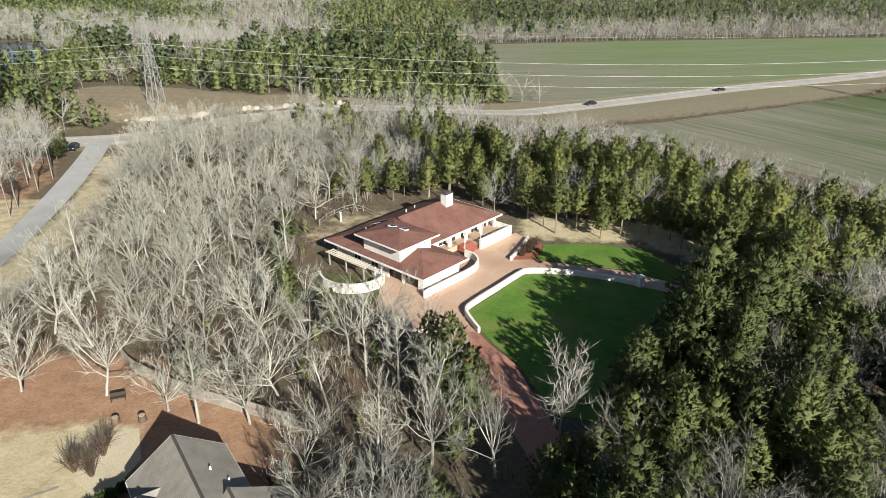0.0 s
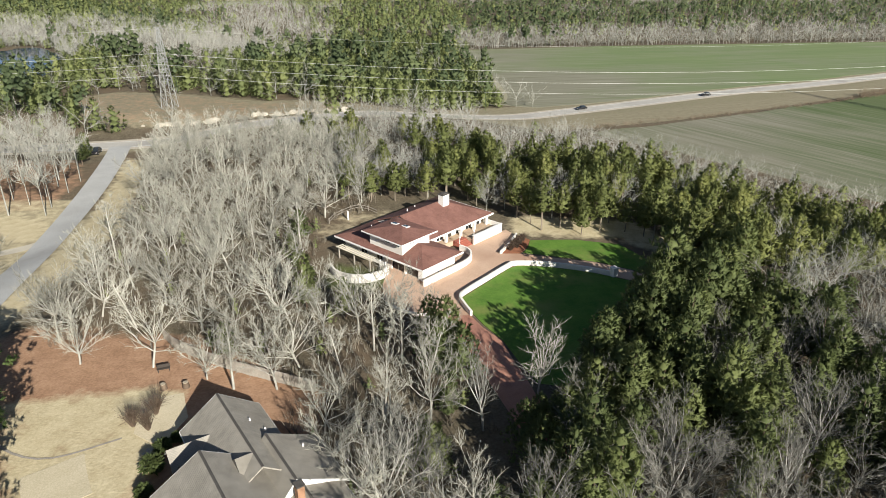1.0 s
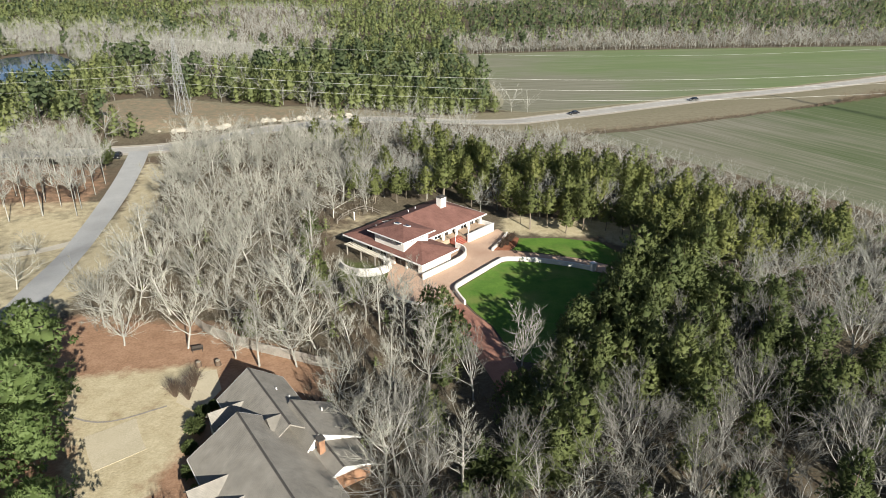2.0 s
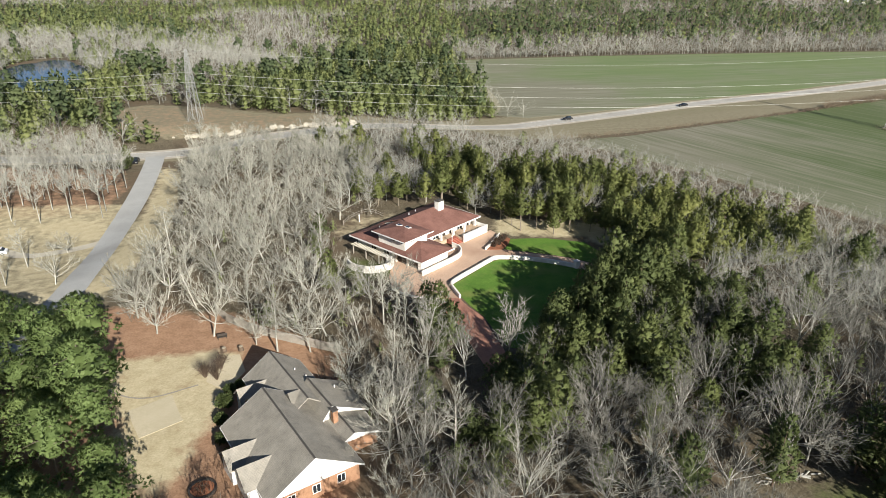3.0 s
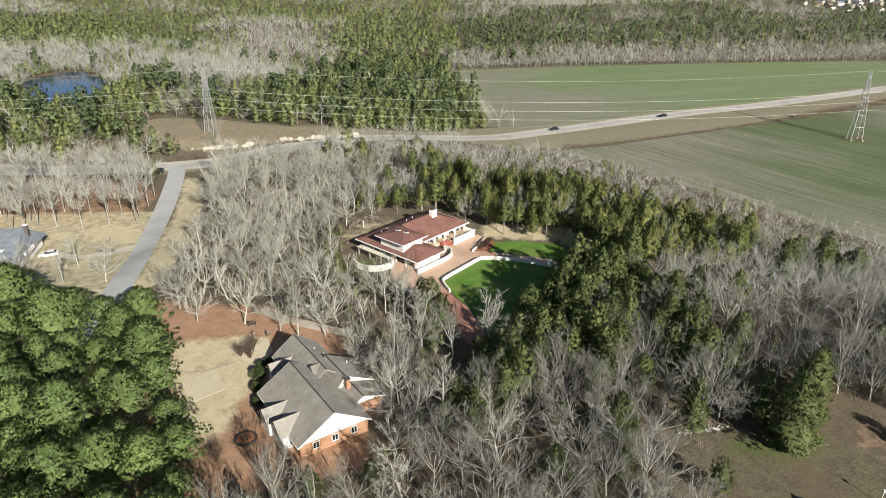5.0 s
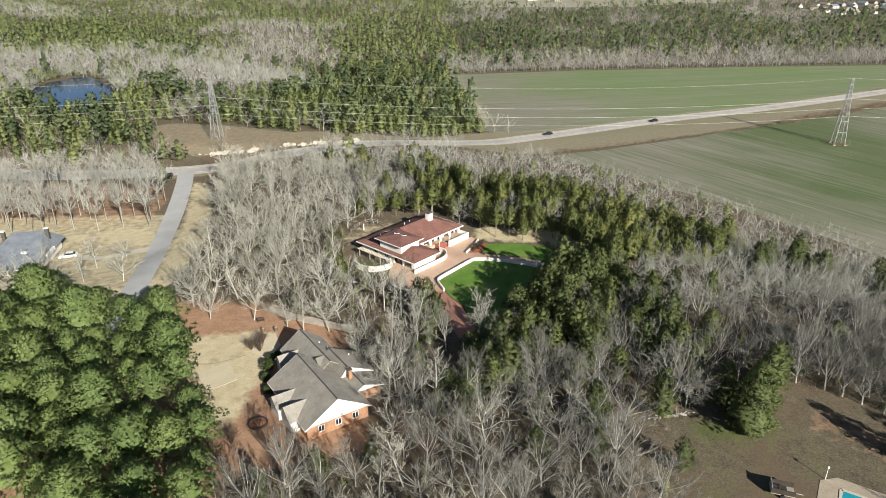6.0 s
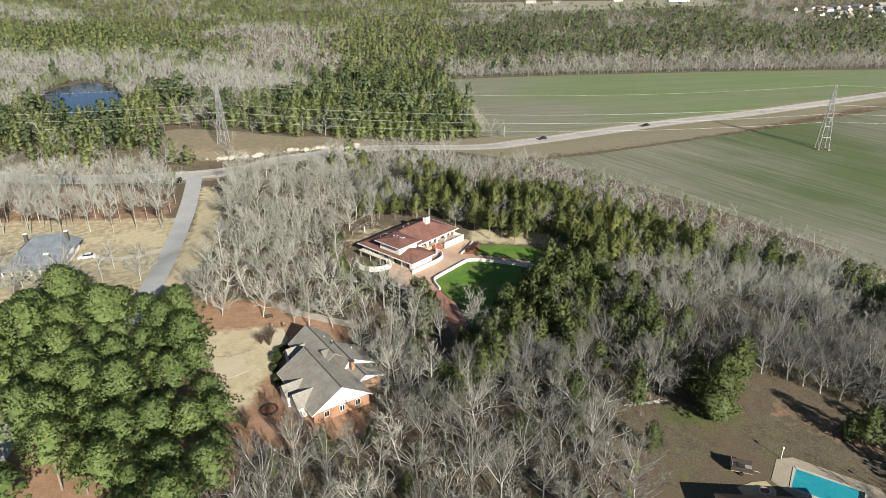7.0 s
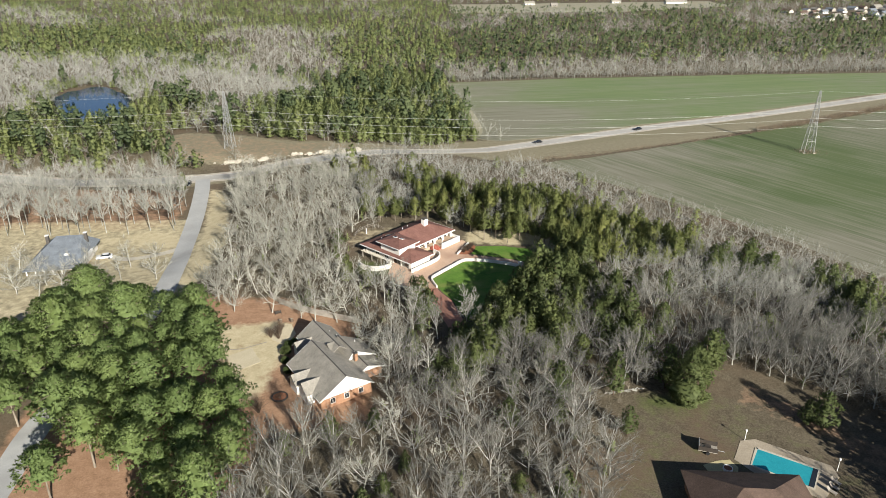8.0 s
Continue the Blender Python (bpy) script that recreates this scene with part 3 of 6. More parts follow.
solid("crop_field", slab(ragged(FIELD_FAR, 2.0), 0.07, 0.2), M["crop_far"], "broad green winter wheat field behind the road", "field", "structure")
solid("crop_field", slab(ragged(FIELD_NEAR, 2.0), 0.07, 0.2), M["crop_near"], "patchy green and tan field with drilled rows", "field", "structure")
TRACK = smooth_line([(22, 283), (27, 300), (26, 330), (22, 362)], 5)
solid("dirt_track", ribbon(TRACK, 6.0, 0.11), M["track"], "pale dirt track worn into the field", "track", "structure")
POND = []
for a in range(24):
    u, v = 60 * math.cos(a * 0.2618), (21 - 2 * math.cos(a * 0.2618) + 2 * math.sin(a * 1.3)) * math.sin(a * 0.2618)
    POND.append((-204 + 0.48 * u + 0.88 * v, 320 - 0.88 * u + 0.48 * v))
solid("pond", slab(POND, float(land(-290, 330)) - 0.3, 0.4), M["pond"], "dark still pond reflecting blue sky", "pond", "structure")

# ---- the white house: paving, walls and lawns round it ----
Z = 13.0
PAVING = [(-9.4, 90.2), (-9.6, 86.0), (-8.6, 80.5), (-4.9, 77.6), (0.5, 76.6), (4.3, 76.9), (3.2, 80.2), (3.0, 82.6), (7.6, 88.4), (11.2, 93.2), (13.0, 94.5), (18.5, 94.0), (24.7, 92.2), (31.5, 88.6), (35.5, 86.0), (36.6, 88.0), (33.5, 91.6), (28.0, 95.0), (19.5, 97.6), (13.9, 99.2), (10.6, 99.2), (14.3, 107.6), (12.5, 110.6), (5.0, 104.0), (1.0, 96.0), (-4.0, 90.0), (-9.2, 95.0)]
LOWER_DRIVE = [(0.5, 76.6), (4.3, 76.9), (6.0, 73.4), (8.4, 69.8), (9.6, 65.0), (11.2, 59.5), (12.8, 52.0), (15.0, 44.0), (12.0, 42.0), (9.2, 50.0), (7.0, 57.0), (4.9, 63.5), (2.6, 70.0), (0.4, 73.5)]
LAWN = [(3.3, 82.4), (7.9, 88.2), (11.5, 92.9), (13.2, 94.1), (18.5, 93.6), (24.7, 91.8), (31.2, 88.3), (34.5, 85.0), (33.0, 78.0), (28.5, 70.0), (23.0, 63.5), (17.0, 58.5), (12.2, 59.5), (10.2, 65.0), (8.6, 70.0), (6.3, 73.8), (4.8, 77.2), (3.6, 80.2)]
UPPER_LAWN = [(14.6, 99.6), (19.7, 98.1), (28.2, 95.5), (33.8, 92.1), (36.8, 90.2), (37.5, 94.0), (33.0, 103.5), (25.0, 105.4), (16.4, 105.2), (15.6, 101.8)]
MULCH = [(10.9, 99.4), (14.2, 99.4), (15.7, 101.9), (16.6, 105.3), (14.9, 107.4)]
solid("driveway", slab(PAVING, Z + 0.05), M["paving"], "pinkish tan paved forecourt and driveway", "driveway", "structure")
solid("driveway", slab(LOWER_DRIVE, Z + 0.06), M["brick_drive"], "red brick lower driveway running down the slope", "driveway", "structure")
solid("lawn", slab(LAWN, Z + 0.07), M["lawn"], "bright green mown lawn below the retaining wall", "lawn", "structure")
solid("lawn", slab(ragged(UPPER_LAWN, 0.5, 1.5), Z + 0.08), M["lawn"], "green lawn above the driveway with bare patches", "lawn", "structure")
solid("mulch_bed", slab(MULCH, Z + 0.12), M["mulch"], "reddish mulch planting bed beside the forecourt", "flower bed", "structure")
RET = smooth_line([(4.5, 76.8), (3.5, 79.6), (2.95, 82.2), (4.4, 84.6), (7.6, 88.6), (11.3, 93.2), (13.1, 94.5), (18.5, 94.0), (24.7, 92.1), (28.5, 90.3)], 0.8)
solid("retaining_wall", Geo().strip_wall(RET, 0.35, Z - 0.3, Z + 0.85), M["stucco"], "long curved white stucco retaining wall round the lawn", "wall", "structure")
solid("garden_wall", Geo().strip_wall(smooth_line([(10.6, 99.0), (12.3, 102.4), (14.3, 107.4)], 1), 0.3, Z, Z + 0.7), M["stucco"], "short low white wall beside the mulch bed", "wall", "structure")
COURT = smooth_line([(-9.0, 91.2), (-9.9, 89.3), (-12.5, 87.8), (-15.4, 88.0), (-17.6, 89.6), (-18.8, 92.0)], 0.7)
solid("courtyard_wall", Geo().strip_wall(COURT, 0.3, Z, Z + 1.55), M["stucco"], "curved white stucco courtyard wall", "wall", "structure")
solid("edging_wall", Geo().strip_wall(smooth_line([(-8.6, 80.4), (-4.9, 77.5), (0.3, 76.4)], 1), 0.3, Z - 0.4, Z + 0.35), M["stucco"], "low white edging at the end of the forecourt", "wall", "structure")
PIER = Geo().box(-0.45, 0.45, -0.45, 0.45, 0, 1.5).box(-0.55, 0.55, -0.55, 0.55, 1.5, 1.65)
for x, y in ((28.9, 90.1), (35.4, 85.6), (35.9, 90.4)):
    solid("gate_pier", PIER.mesh("gate_pier", M["stucco"]), None, "square white masonry gate pier with a cap", "gate pier", "", "gate piers", pose(x, y, Z, 0, 0, 30))


# ---- roofs ----
def roof_uv(pts):
    """Shingle coordinates: along the eave and up the slope, in metres."""
    a, b = Vector(pts[0]), Vector(pts[1])
    e = (b - a).normalized()
    n = e.cross(Vector(pts[2]) - a).normalized()
    s = n.cross(e)
    return [((Vector(p) - a).dot(e), (Vector(p) - a).dot(s)) for p in pts]


def roof(x0, x1, y0, y1, z, rise, hip0=True, hip1=True, run=None, thick=0.18, ym=None, ends=None):
    """A roof with its ridge along x over an eave rectangle; each end a hip or a gable. Returns the geometry and the ridge ends."""
    g, ym = Geo(), (y0 + y1) / 2 if ym is None else ym
    h = (y1 - y0) / 2 if run is None else run
    r0, r1 = (x0 + h if hip0 else x0), (x1 - h if hip1 else x1)
    if ends:
        r0, r1 = ends
    if r0 > r1:
        r0 = r1 = (r0 + r1) / 2
    A, B, C, D = (x0, y0, z), (x1, y0, z), (x1, y1, z), (x0, y1, z)
    P, Q = (r0, ym, z + rise), (r1, ym, z + rise)
    for pts in ([A, B, Q, P], [C, D, P, Q]):
        g.face(pts, roof_uv(pts))
    for hip, pts in ((hip0, [D, A, P]), (hip1, [B, C, Q])):
        if hip:
            g.face(pts, roof_uv(pts))
    low = [(x, y, zz - thick) for x, y, zz in (A, B, C, D)]
    PL, QL = (P[0], P[1], P[2] - thick), (Q[0], Q[1], Q[2] - thick)
    for k in range(4):
        a, b = (A, B, C, D)[k], (A, B, C, D)[(k + 1) % 4]
        if (k == 1 and not hip1) or (k == 3 and not hip0):
            continue
        g.face([low[k], low[(k + 1) % 4], b, a])
    if hip0 and hip1:
        g.face(low[::-1])
    else:
        g.face([low[1], low[0], PL, QL])
        g.face([low[3], low[2], QL, PL])
        if hip0:
            g.face([low[0], low[3], PL])
        else:
            g.face([A, P, PL, low[0]])
            g.face([P, D, low[3], PL])
        if hip1:
            g.face([low[2], low[1], QL])
        else:
            g.face([B, low[1], QL, Q])
            g.face([C, Q, QL, low[2]])
    return g, P, Q


def fascia(parent, x0, x1, y0, y1, z, sides="abcd", h=0.3):
    t = 0.06
    for k in sides:
        g = {"a": Geo().box(x0 - t, x1 + t, y0 - t, y0, z - h, z + 0.02), "b": Geo().box(x1, x1 + t, y0, y1, z - h, z + 0.02),
             "c": Geo().box(x0 - t, x1 + t, y1, y1 + t, z - h, z + 0.02), "d": Geo().box(x0 - t, x0, y0, y1, z - h, z + 0.02)}[k]
        part("fascia", g, M["trim"], parent, "white fascia board")


def window(parent, cx, cy, z0, w, h, facing):
    """A framed window proud of a wall; facing: -x, +x, -y or +y."""
    fr, gl = Geo(), Geo()
    for (a0, a1, b0, b1) in ((-w / 2, w / 2, 0, 0.08), (-w / 2, w / 2, h - 0.08, h), (-w / 2, -w / 2 + 0.08, 0.08, h - 0.08), (w / 2 - 0.08, w / 2, 0.08, h - 0.08), (-0.03, 0.03, 0.08, h - 0.08)):
        fr.box(a0, a1, -0.06, 0.03, b0, b1)
    gl.box(-w / 2 + 0.06, w / 2 - 0.06, -0.02, 0.02, 0.06, h - 0.06)
    turn = {"-y": 0, "+x": 90, "+y": 180, "-x": -90}[facing]
    f = part("window", fr, M["trim"], parent, "white-framed window")
    f.matrix_basis = pose(cx, cy, z0, 0, 0, turn)
    part("pane", gl, M["glass"], f)
    return f


def white_house():
    """Local x runs along the forecourt front, local y to the back."""
    h = thing("white_house", pose(-3.0, 86.3, Z, 0, 0, 48), "white stucco house with low brown-red shingle hip roofs", "house")
    # garage wing
    w = Geo().box(1.3, 9.0, 1.3, 1.6, 0, 2.75).box(1.3, 1.6, 1.6, 2.3, 0, 2.75).box(1.3, 1.6, 8.6, 20.6, 0, 2.75).box(1.3, 1.6, 2.3, 8.6, 2.3, 2.75)
    w.box(1.6, 9.0, 20.3, 20.6, 0, 2.75).box(9.0, 9.3, 1.3, 9.3, 0, 2.75)
    part("wall", w, M["stucco"], h)
    for y0, y1 in ((2.35, 5.3), (5.6, 8.55)):
        g = Geo()
        for k in range(4):
            g.box(1.75, 1.8, y0, y1, 0.05 + k * 0.56, 0.58 + k * 0.56)
        part("garage_door", g, M["dark_door"], h, "dark brown panelled garage door")
    part("door_post", Geo().box(1.3, 1.6, 5.3, 5.6, 0, 2.3), M["stucco"], h)
    window(h, 1.3, 11.5, 0.9, 1.6, 1.2, "-x")
    window(h, 1.3, 15.5, 0.9, 1.6, 1.2, "-x")
    g, p, q = roof(0, 22.0, -10.0, 0, 2.9, 1.5)
    lower = part("roof", g, M["roof_red"], h)
    lower.matrix_basis = pose(0, 0, 0, 0, 0, 90)
    fascia(h, 0, 10.0, 0, 22.0, 2.9, "ad")
    # raised clerestory
    part("clerestory_wall", Geo().box(1.3, 8.0, 6.0, 13.9, 3.1, 5.6), M["stucco"], h)
    for y in (6.6, 8.7):
        window(h, 1.3, y + 0.8, 4.65, 1.7, 0.55, "-x")
    for x in (3.6, 6.2):
        window(h, x, 6.0, 4.7, 1.3, 0.5, "-y")
    g, p, q = roof(5.0, 14.9, -8.9, -0.3, 5.75, 0.85)
    part("clerestory_roof", g, M["roof_red"], h).matrix_basis = pose(0, 0, 0, 0, 0, 90)
    fascia(h, 0.3, 8.9, 5.0, 14.9, 5.75, "ad", 0.22)
    for x, y in ((5.9, 8.6), (5.6, 10.9)):
        s = part("skylight", Geo().box(-0.45, 0.45, -0.6, 0.6, 0, 0.22), M["trim"], h, "raised white skylight")
        s.matrix_basis = pose(x - 0.4, y + 0.6, 6.35, 0, 8, 0)
        part("pane", Geo().box(-0.36, 0.36, -0.5, 0.5, 0.22, 0.25), M["glass"], s)
    # main wing
    w = Geo().box(9.3, 26.4, 9.3, 9.6, 0, 3.0).box(26.1, 26.4, 9.6, 20.6, 0, 3.0).box(9.3, 26.4, 20.3, 20.6, 0, 3.0).box(9.0, 9.3, 9.3, 20.6, 0, 3.0)
    part("wall", w, M["stucco"], h)
    part("gable_wall", Geo().face([(9.7, 8.2, 2.9), (9.7, 14.7, 5.5), (9.7, 21.2, 2.9)][::-1]).face([(9.9, 8.2, 2.9), (9.9, 14.7, 5.5), (9.9, 21.2, 2.9)]), M["stucco"], h)
    for x in (11.5, 14.2, 19.6, 22.4, 25.0):
        window(h, x, 9.3, 0.6 if x > 18 else 0.9, 1.7, 1.7 if x > 18 else 1.4, "-y")
    d = part("front_door", Geo().box(16.3, 17.5, 9.22, 9.3, 0.5, 2.7), M["dark_door"], h, "dark wooden front door")
    part("door_handle", Geo().box(17.25, 17.32, 9.14, 9.22, 1.5, 1.65), M["steel"], d)
    g, p, q = roof(9.4, 27.8, 7.4, 22.0, 3.05, 2.8, False, True)
    part("roof", g, M["roof_red"], h)
    fascia(h, 9.4, 27.8, 7.4, 22.0, 3.05, "ab")
    for x in (10.6, 14.6, 18.7, 22.6, 26.4):
        part("column", Geo().box(x - 0.22, x + 0.22, 7.75, 8.19, 0, 2.78), M["trim"], h, "square white porch column")
    c = part("chimney", Geo().box(19.4, 21.1, 13.0, 14.3, 4.6, 7.4), M["stucco"], h, "tall white chimney")
    part("chimney_cap", Geo().box(19.3, 21.2, 12.9, 14.4, 7.4, 7.52).box(19.6, 20.9, 13.2, 14.1, 7.52, 7.72), M["ridge"], c, "dark chimney cap")
    for x, y, z in ((13.5, 16.8, 5.1), (17.2, 18.4, 4.4), (5.0, 17.5, 4.2), (3.6, 15.8, 3.8)):
        part("vent_pipe", Geo().tube((x, y, z - 0.3), (x, y, z + 0.45), 0.09, 0.09, 6, True), M["trim"], h, "white roof vent pipe")
    # terrace, steps and the curved front parapet
    part("terrace", Geo().box(18.8, 26.8, 4.95, 9.2, 0, 0.95), M["terrace"], h, "tan tiled terrace")
    part("terrace_parapet", Geo().box(18.6, 27.0, 4.6, 4.95, 0, 1.75).box(26.8, 27.1, 4.95, 9.2, 0, 1.75), M["stucco"], h, "white terrace parapet")
    part("parapet_coping", Geo().box(18.5, 27.15, 4.55, 5.0, 1.75, 1.83), M["trim"], h)
    for k in range(5):
        part("step", Geo().box(15.9, 18.6, 5.0 + 0.34 * k, 7.4, 0.18 * k, 0.18 * k + 0.18), M["step_red"], h, "red brick step")
    part("porch_floor", Geo().box(9.3, 18.7, 7.4, 9.2, 0, 0.9), M["terrace"], h)
    para = smooth_line([(0.0, -0.1), (3, -0.1), (6.5, -0.1), (9.5, -0.1), (12.0, 0.25), (13.8, 1.3), (14.8, 3.0), (14.9, 4.9)], 0.6)
    part("front_parapet", Geo().strip_wall(para, 0.3, 0, 1.2), M["stucco"], h, "curved low white parapet wall")
    for x, y in ((15.2, 5.2), (18.7, 4.75)):
        la = part("lamp_post", Geo().tube((x, y, 1.2 if x < 16 else 1.8), (x, y, 2.3 if x < 16 else 2.6), 0.06, 0.05, 6, True), M["trim"], h, "white globe lamp post")
        b = bpy.data.meshes.new("globe")
        bm = bmesh.new()
        bmesh.ops.create_icosphere(bm, subdivisions=2, radius=0.2, matrix=Matrix.Translation((x, y, 2.45 if x < 16 else 2.75)))
        bm.to_mesh(b)
        b.materials.append(M["trim"])
        part("globe", b, None, la)
    # gate beside the garage
    gate = part("court_gate", Geo().box(-0.2, 0.0, 8.6, 8.75, 0, 1.8).box(-0.2, 0.0, 9.9, 10.05, 0, 1.8).box(-0.16, -0.04, 8.75, 9.9, 1.5, 1.6).box(-0.16, -0.04, 8.75, 9.9, 0.3, 0.4), M["trim"], h, "white wooden gate")
    for k in range(6):
        part("slat", Geo().box(-0.13, -0.07, 8.82 + k * 0.18, 8.92 + k * 0.18, 0.4, 1.5), M["trim"], gate)
    return h


white_house()


def pergola():
    p = thing("pergola", pose(-3.0, 86.3, Z, 0, 0, 48), "pale grey timber pergola along the courtyard side of the house", "pergola")
    for y in (10.6, 14.6, 18.6):
        part("post", Geo().box(-1.9, -1.7, y, y + 0.2, 0, 2.0), M["fence_wood"], p)
    part("beam", Geo().box(-1.95, -1.65, 10.2, 19.4, 2.0, 2.2), M["concrete"], p, "pale beam")
    for k in range(15):
        part("rafter", Geo().box(-2.2, -0.6, 10.4 + 0.6 * k, 10.62 + 0.6 * k, 2.2, 2.32), M["concrete"], p)
    return p


pergola()


# ---- neighbouring house with grey roofs ----
def neighbour_house():
    """Local x runs along the ridges, local y to the east."""
    h = thing("neighbour_house", pose(-24.9, 49.5, Z, 0, 0, -55.7), "brick house with steep grey-brown shingle gables and white siding", "house")

    def wing(x0, x1, y0, y1, eave, rise, over=0.5, hip0=False, hip1=False, walls=M["brick_wall"], ends="ab", ym=None):
        part("wall", Geo().box(x0 + over, x1 - over, y0 + over, y1 - over, 0, eave - 0.1), walls, h)
        g, p, q = roof(x0, x1, y0, y1, eave, rise, hip0, hip1, ym=ym)
        r = part("roof", g, M["roof_grey"], h)
        ym, dz = p[1], 0.05
        cap = Geo()
        for s in (-1, 1):
            cap.face([(p[0], ym, p[2] + dz), (q[0], ym, q[2] + dz), (q[0], ym + s * 0.14, q[2] - 0.07 + dz), (p[0], ym + s * 0.14, p[2] - 0.07 + dz)][::s])
        part("ridge_cap", cap, M["ridge"], r, "dark ridge cap")
        for end, x in (("a", x0 + over), ("b", x1 - over)):
            if (end == "a" and hip0) or (end == "b" and hip1) or end not in ends:
                continue
            t = -0.06 if end == "a" else 0.06
            tri = [(x + t, y0 + over, eave - 0.1), (x + t, y1 - over, eave - 0.1), (x + t, ym, eave + rise - 0.25)]
            tri2 = [(x, a, b) for _, a, b in tri]
            part("gable", Geo().face(tri if end == "b" else tri[::-1]).face(tri2 if end == "a" else tri2[::-1]), M["trim"], h, "white siding gable")
            for s, ya in ((1, y0), (-1, y1)):
                xx = x0 if end == "a" else x1
                rk = Geo()
                pts = [(xx, ya, eave), (xx, ym, eave + rise)]
                d = 0.05 * (-1 if end == "a" else 1)
                v = [(pts[0][0], pts[0][1], pts[0][2] - 0.26), (pts[1][0], pts[1][1], pts[1][2] - 0.26), pts[1], pts[0]]
                v2 = [(a + d, b, c) for a, b, c in v]
                rk.face(v).face(v2[::-1])
                for k in range(4):
                    rk.face([v[k], v[(k + 1) % 4], v2[(k + 1) % 4], v2[k]])
                part("rake_board", rk, M["trim"], h, "white rake board")
        for ya in (y0, y1):
            part("gutter", Geo().box(x0, x1, ya - 0.07, ya + 0.03, eave - 0.2, eave - 0.02), M["trim"], h, "white gutter")
        return r

    wing(0.0, 14.0, -4.3, 4.7, 2.5, 3.2, ends="a")
    wing(9.2, 26.2, -10.6, 2.0, 2.5, 3.9)
    wing(8.6, 16.6, 0.2, 7.8, 2.3, 2.7, ym=2.4, ends="b")
    wing(14.5, 21.4, 0.6, 7.2, 2.1, 1.35, ym=3.2)
    # cross gables on the yard side
    for x, y0, wide, rise, eave in ((4.4, -6.6, 3.4, 1.6, 2.5), (7.4, -6.0, 3.0, 1.4, 2.8), (16.2, -12.4, 4.2, 1.7, 2.5), (20.4, -12.0, 4.6, 1.9, 2.5)):
        g, p, q = roof(0, 6.4, -wide / 2, wide / 2, eave, rise, False, False)
        m = pose(x, y0, 0, 0, 0, 90)
        part("cross_gable_roof", g, M["roof_grey"], h).matrix_basis = m
        tri = [(0.35, -wide / 2 + 0.2, eave - 0.1), (0.35, wide / 2 - 0.2, eave - 0.1), (0.35, 0, eave + rise - 0.22)]
        part("gable", Geo().face(tri[::-1]).box(0.35, 5.0, -wide / 2 + 0.3, wide / 2 - 0.3, 0, eave - 0.1), M["trim"], h, "white cross gable").matrix_basis = m
    dorm = Geo()
    dorm.face([(10.2, -1.7, 4.6), (12.8, -1.7, 4.6), (11.5, -1.7, 5.7)]).face([(10.2, -1.7, 4.6), (11.5, -1.7, 5.7), (11.5, 0.4, 5.7), (10.2, 0.4, 4.6)]).face([(12.8, -1.7, 4.6), (12.8, 0.4, 4.6), (11.5, 0.4, 5.7), (11.5, -1.7, 5.7)])
    part("dormer", dorm, M["roof_grey"], h)
    c = part("chimney", Geo().box(16.9, 17.7, 2.0, 2.7, 3.0, 4.9), M["brick_wall"], h, "small orange brick chimney")
    part("chimney_cap", Geo().box(16.8, 17.8, 1.9, 2.8, 4.9, 5.02), M["ridge"], c)
    for x, y, z in ((5.0, 2.0, 4.4), (6.4, 3.1, 3.6), (11.0, 5.4, 3.6)):
        part("vent_pipe", Geo().tube((x, y, z - 0.2), (x, y, z + 0.35), 0.1, 0.1, 6, True), M["trim"], h)
    for y in (-7.5, -4.3, -1.0):
        window(h, 25.7, y, 0.8, 1.1, 1.3, "+x")
    return h


neighbour_house()


def slate_house():
    h = thing("slate_roofed_house", pose(-107.0, 98.0, float(land(-107, 98)) - 0.2, 0, 0, 10), "single-storey house with a broad slate-blue hip roof and white porch", "house")
    part("wall", Geo().box(-9.0, 4.2, -5.5, 11.2, 0, 2.95), M["stucco"], h, "white siding wall")
    g, p, q = roof(-10.6, 5.2, -9.6, 12.2, 3.0, 4.3, ym=6.2, ends=(-5.2, 2.2))
    part("roof", g, M["roof_blue"], h)
    part("porch_floor", Geo().box(-9.8, 2.0, -9.2, -5.5, 0, 0.4), M["concrete"], h)
    for x in (-9.6, -7.2, -4.8, -2.4, 0.0):
        part("porch_column", Geo().box(x - 0.14, x + 0.14, -9.2, -8.92, 0.4, 2.85), M["trim"], h, "white porch column")
    for x in (-8.4, -6.0, -3.6, -1.2):
        part("railing", Geo().box(x - 1.05, x + 1.05, -9.1, -9.02, 1.25, 1.34).box(x - 1.05, x + 1.05, -9.1, -9.02, 0.55, 0.62), M["trim"], h, "white porch railing")
    for x in (-7.0, -3.0, 1.0):
        window(h, x, -5.5, 0.9, 1.3, 1.4, "-y")
    s = part("skylight", Geo().box(-0.6, 0.8, -3.4, -2.4, 4.0, 5.0), M["trim"], h, "white skylight")
    for x, y in ((-7.4, 5.0), (3.4, 5.6)):
        c = part("chimney", Geo().box(x - 0.45, x + 0.45, y - 0.45, y + 0.45, 4.0, 8.1), M["ridge"], h, "dark chimney")
        part("chimney_cap", Geo().box(x - 0.55, x + 0.55, y - 0.55, y + 0.55, 8.1, 8.25), M["trim"], c)
    part("end_gable", Geo().box(4.5, 5.3, -2.5, 3.5, 2.6, 3.6), M["trim"], h, "white gable trim")
    return h


slate_house()


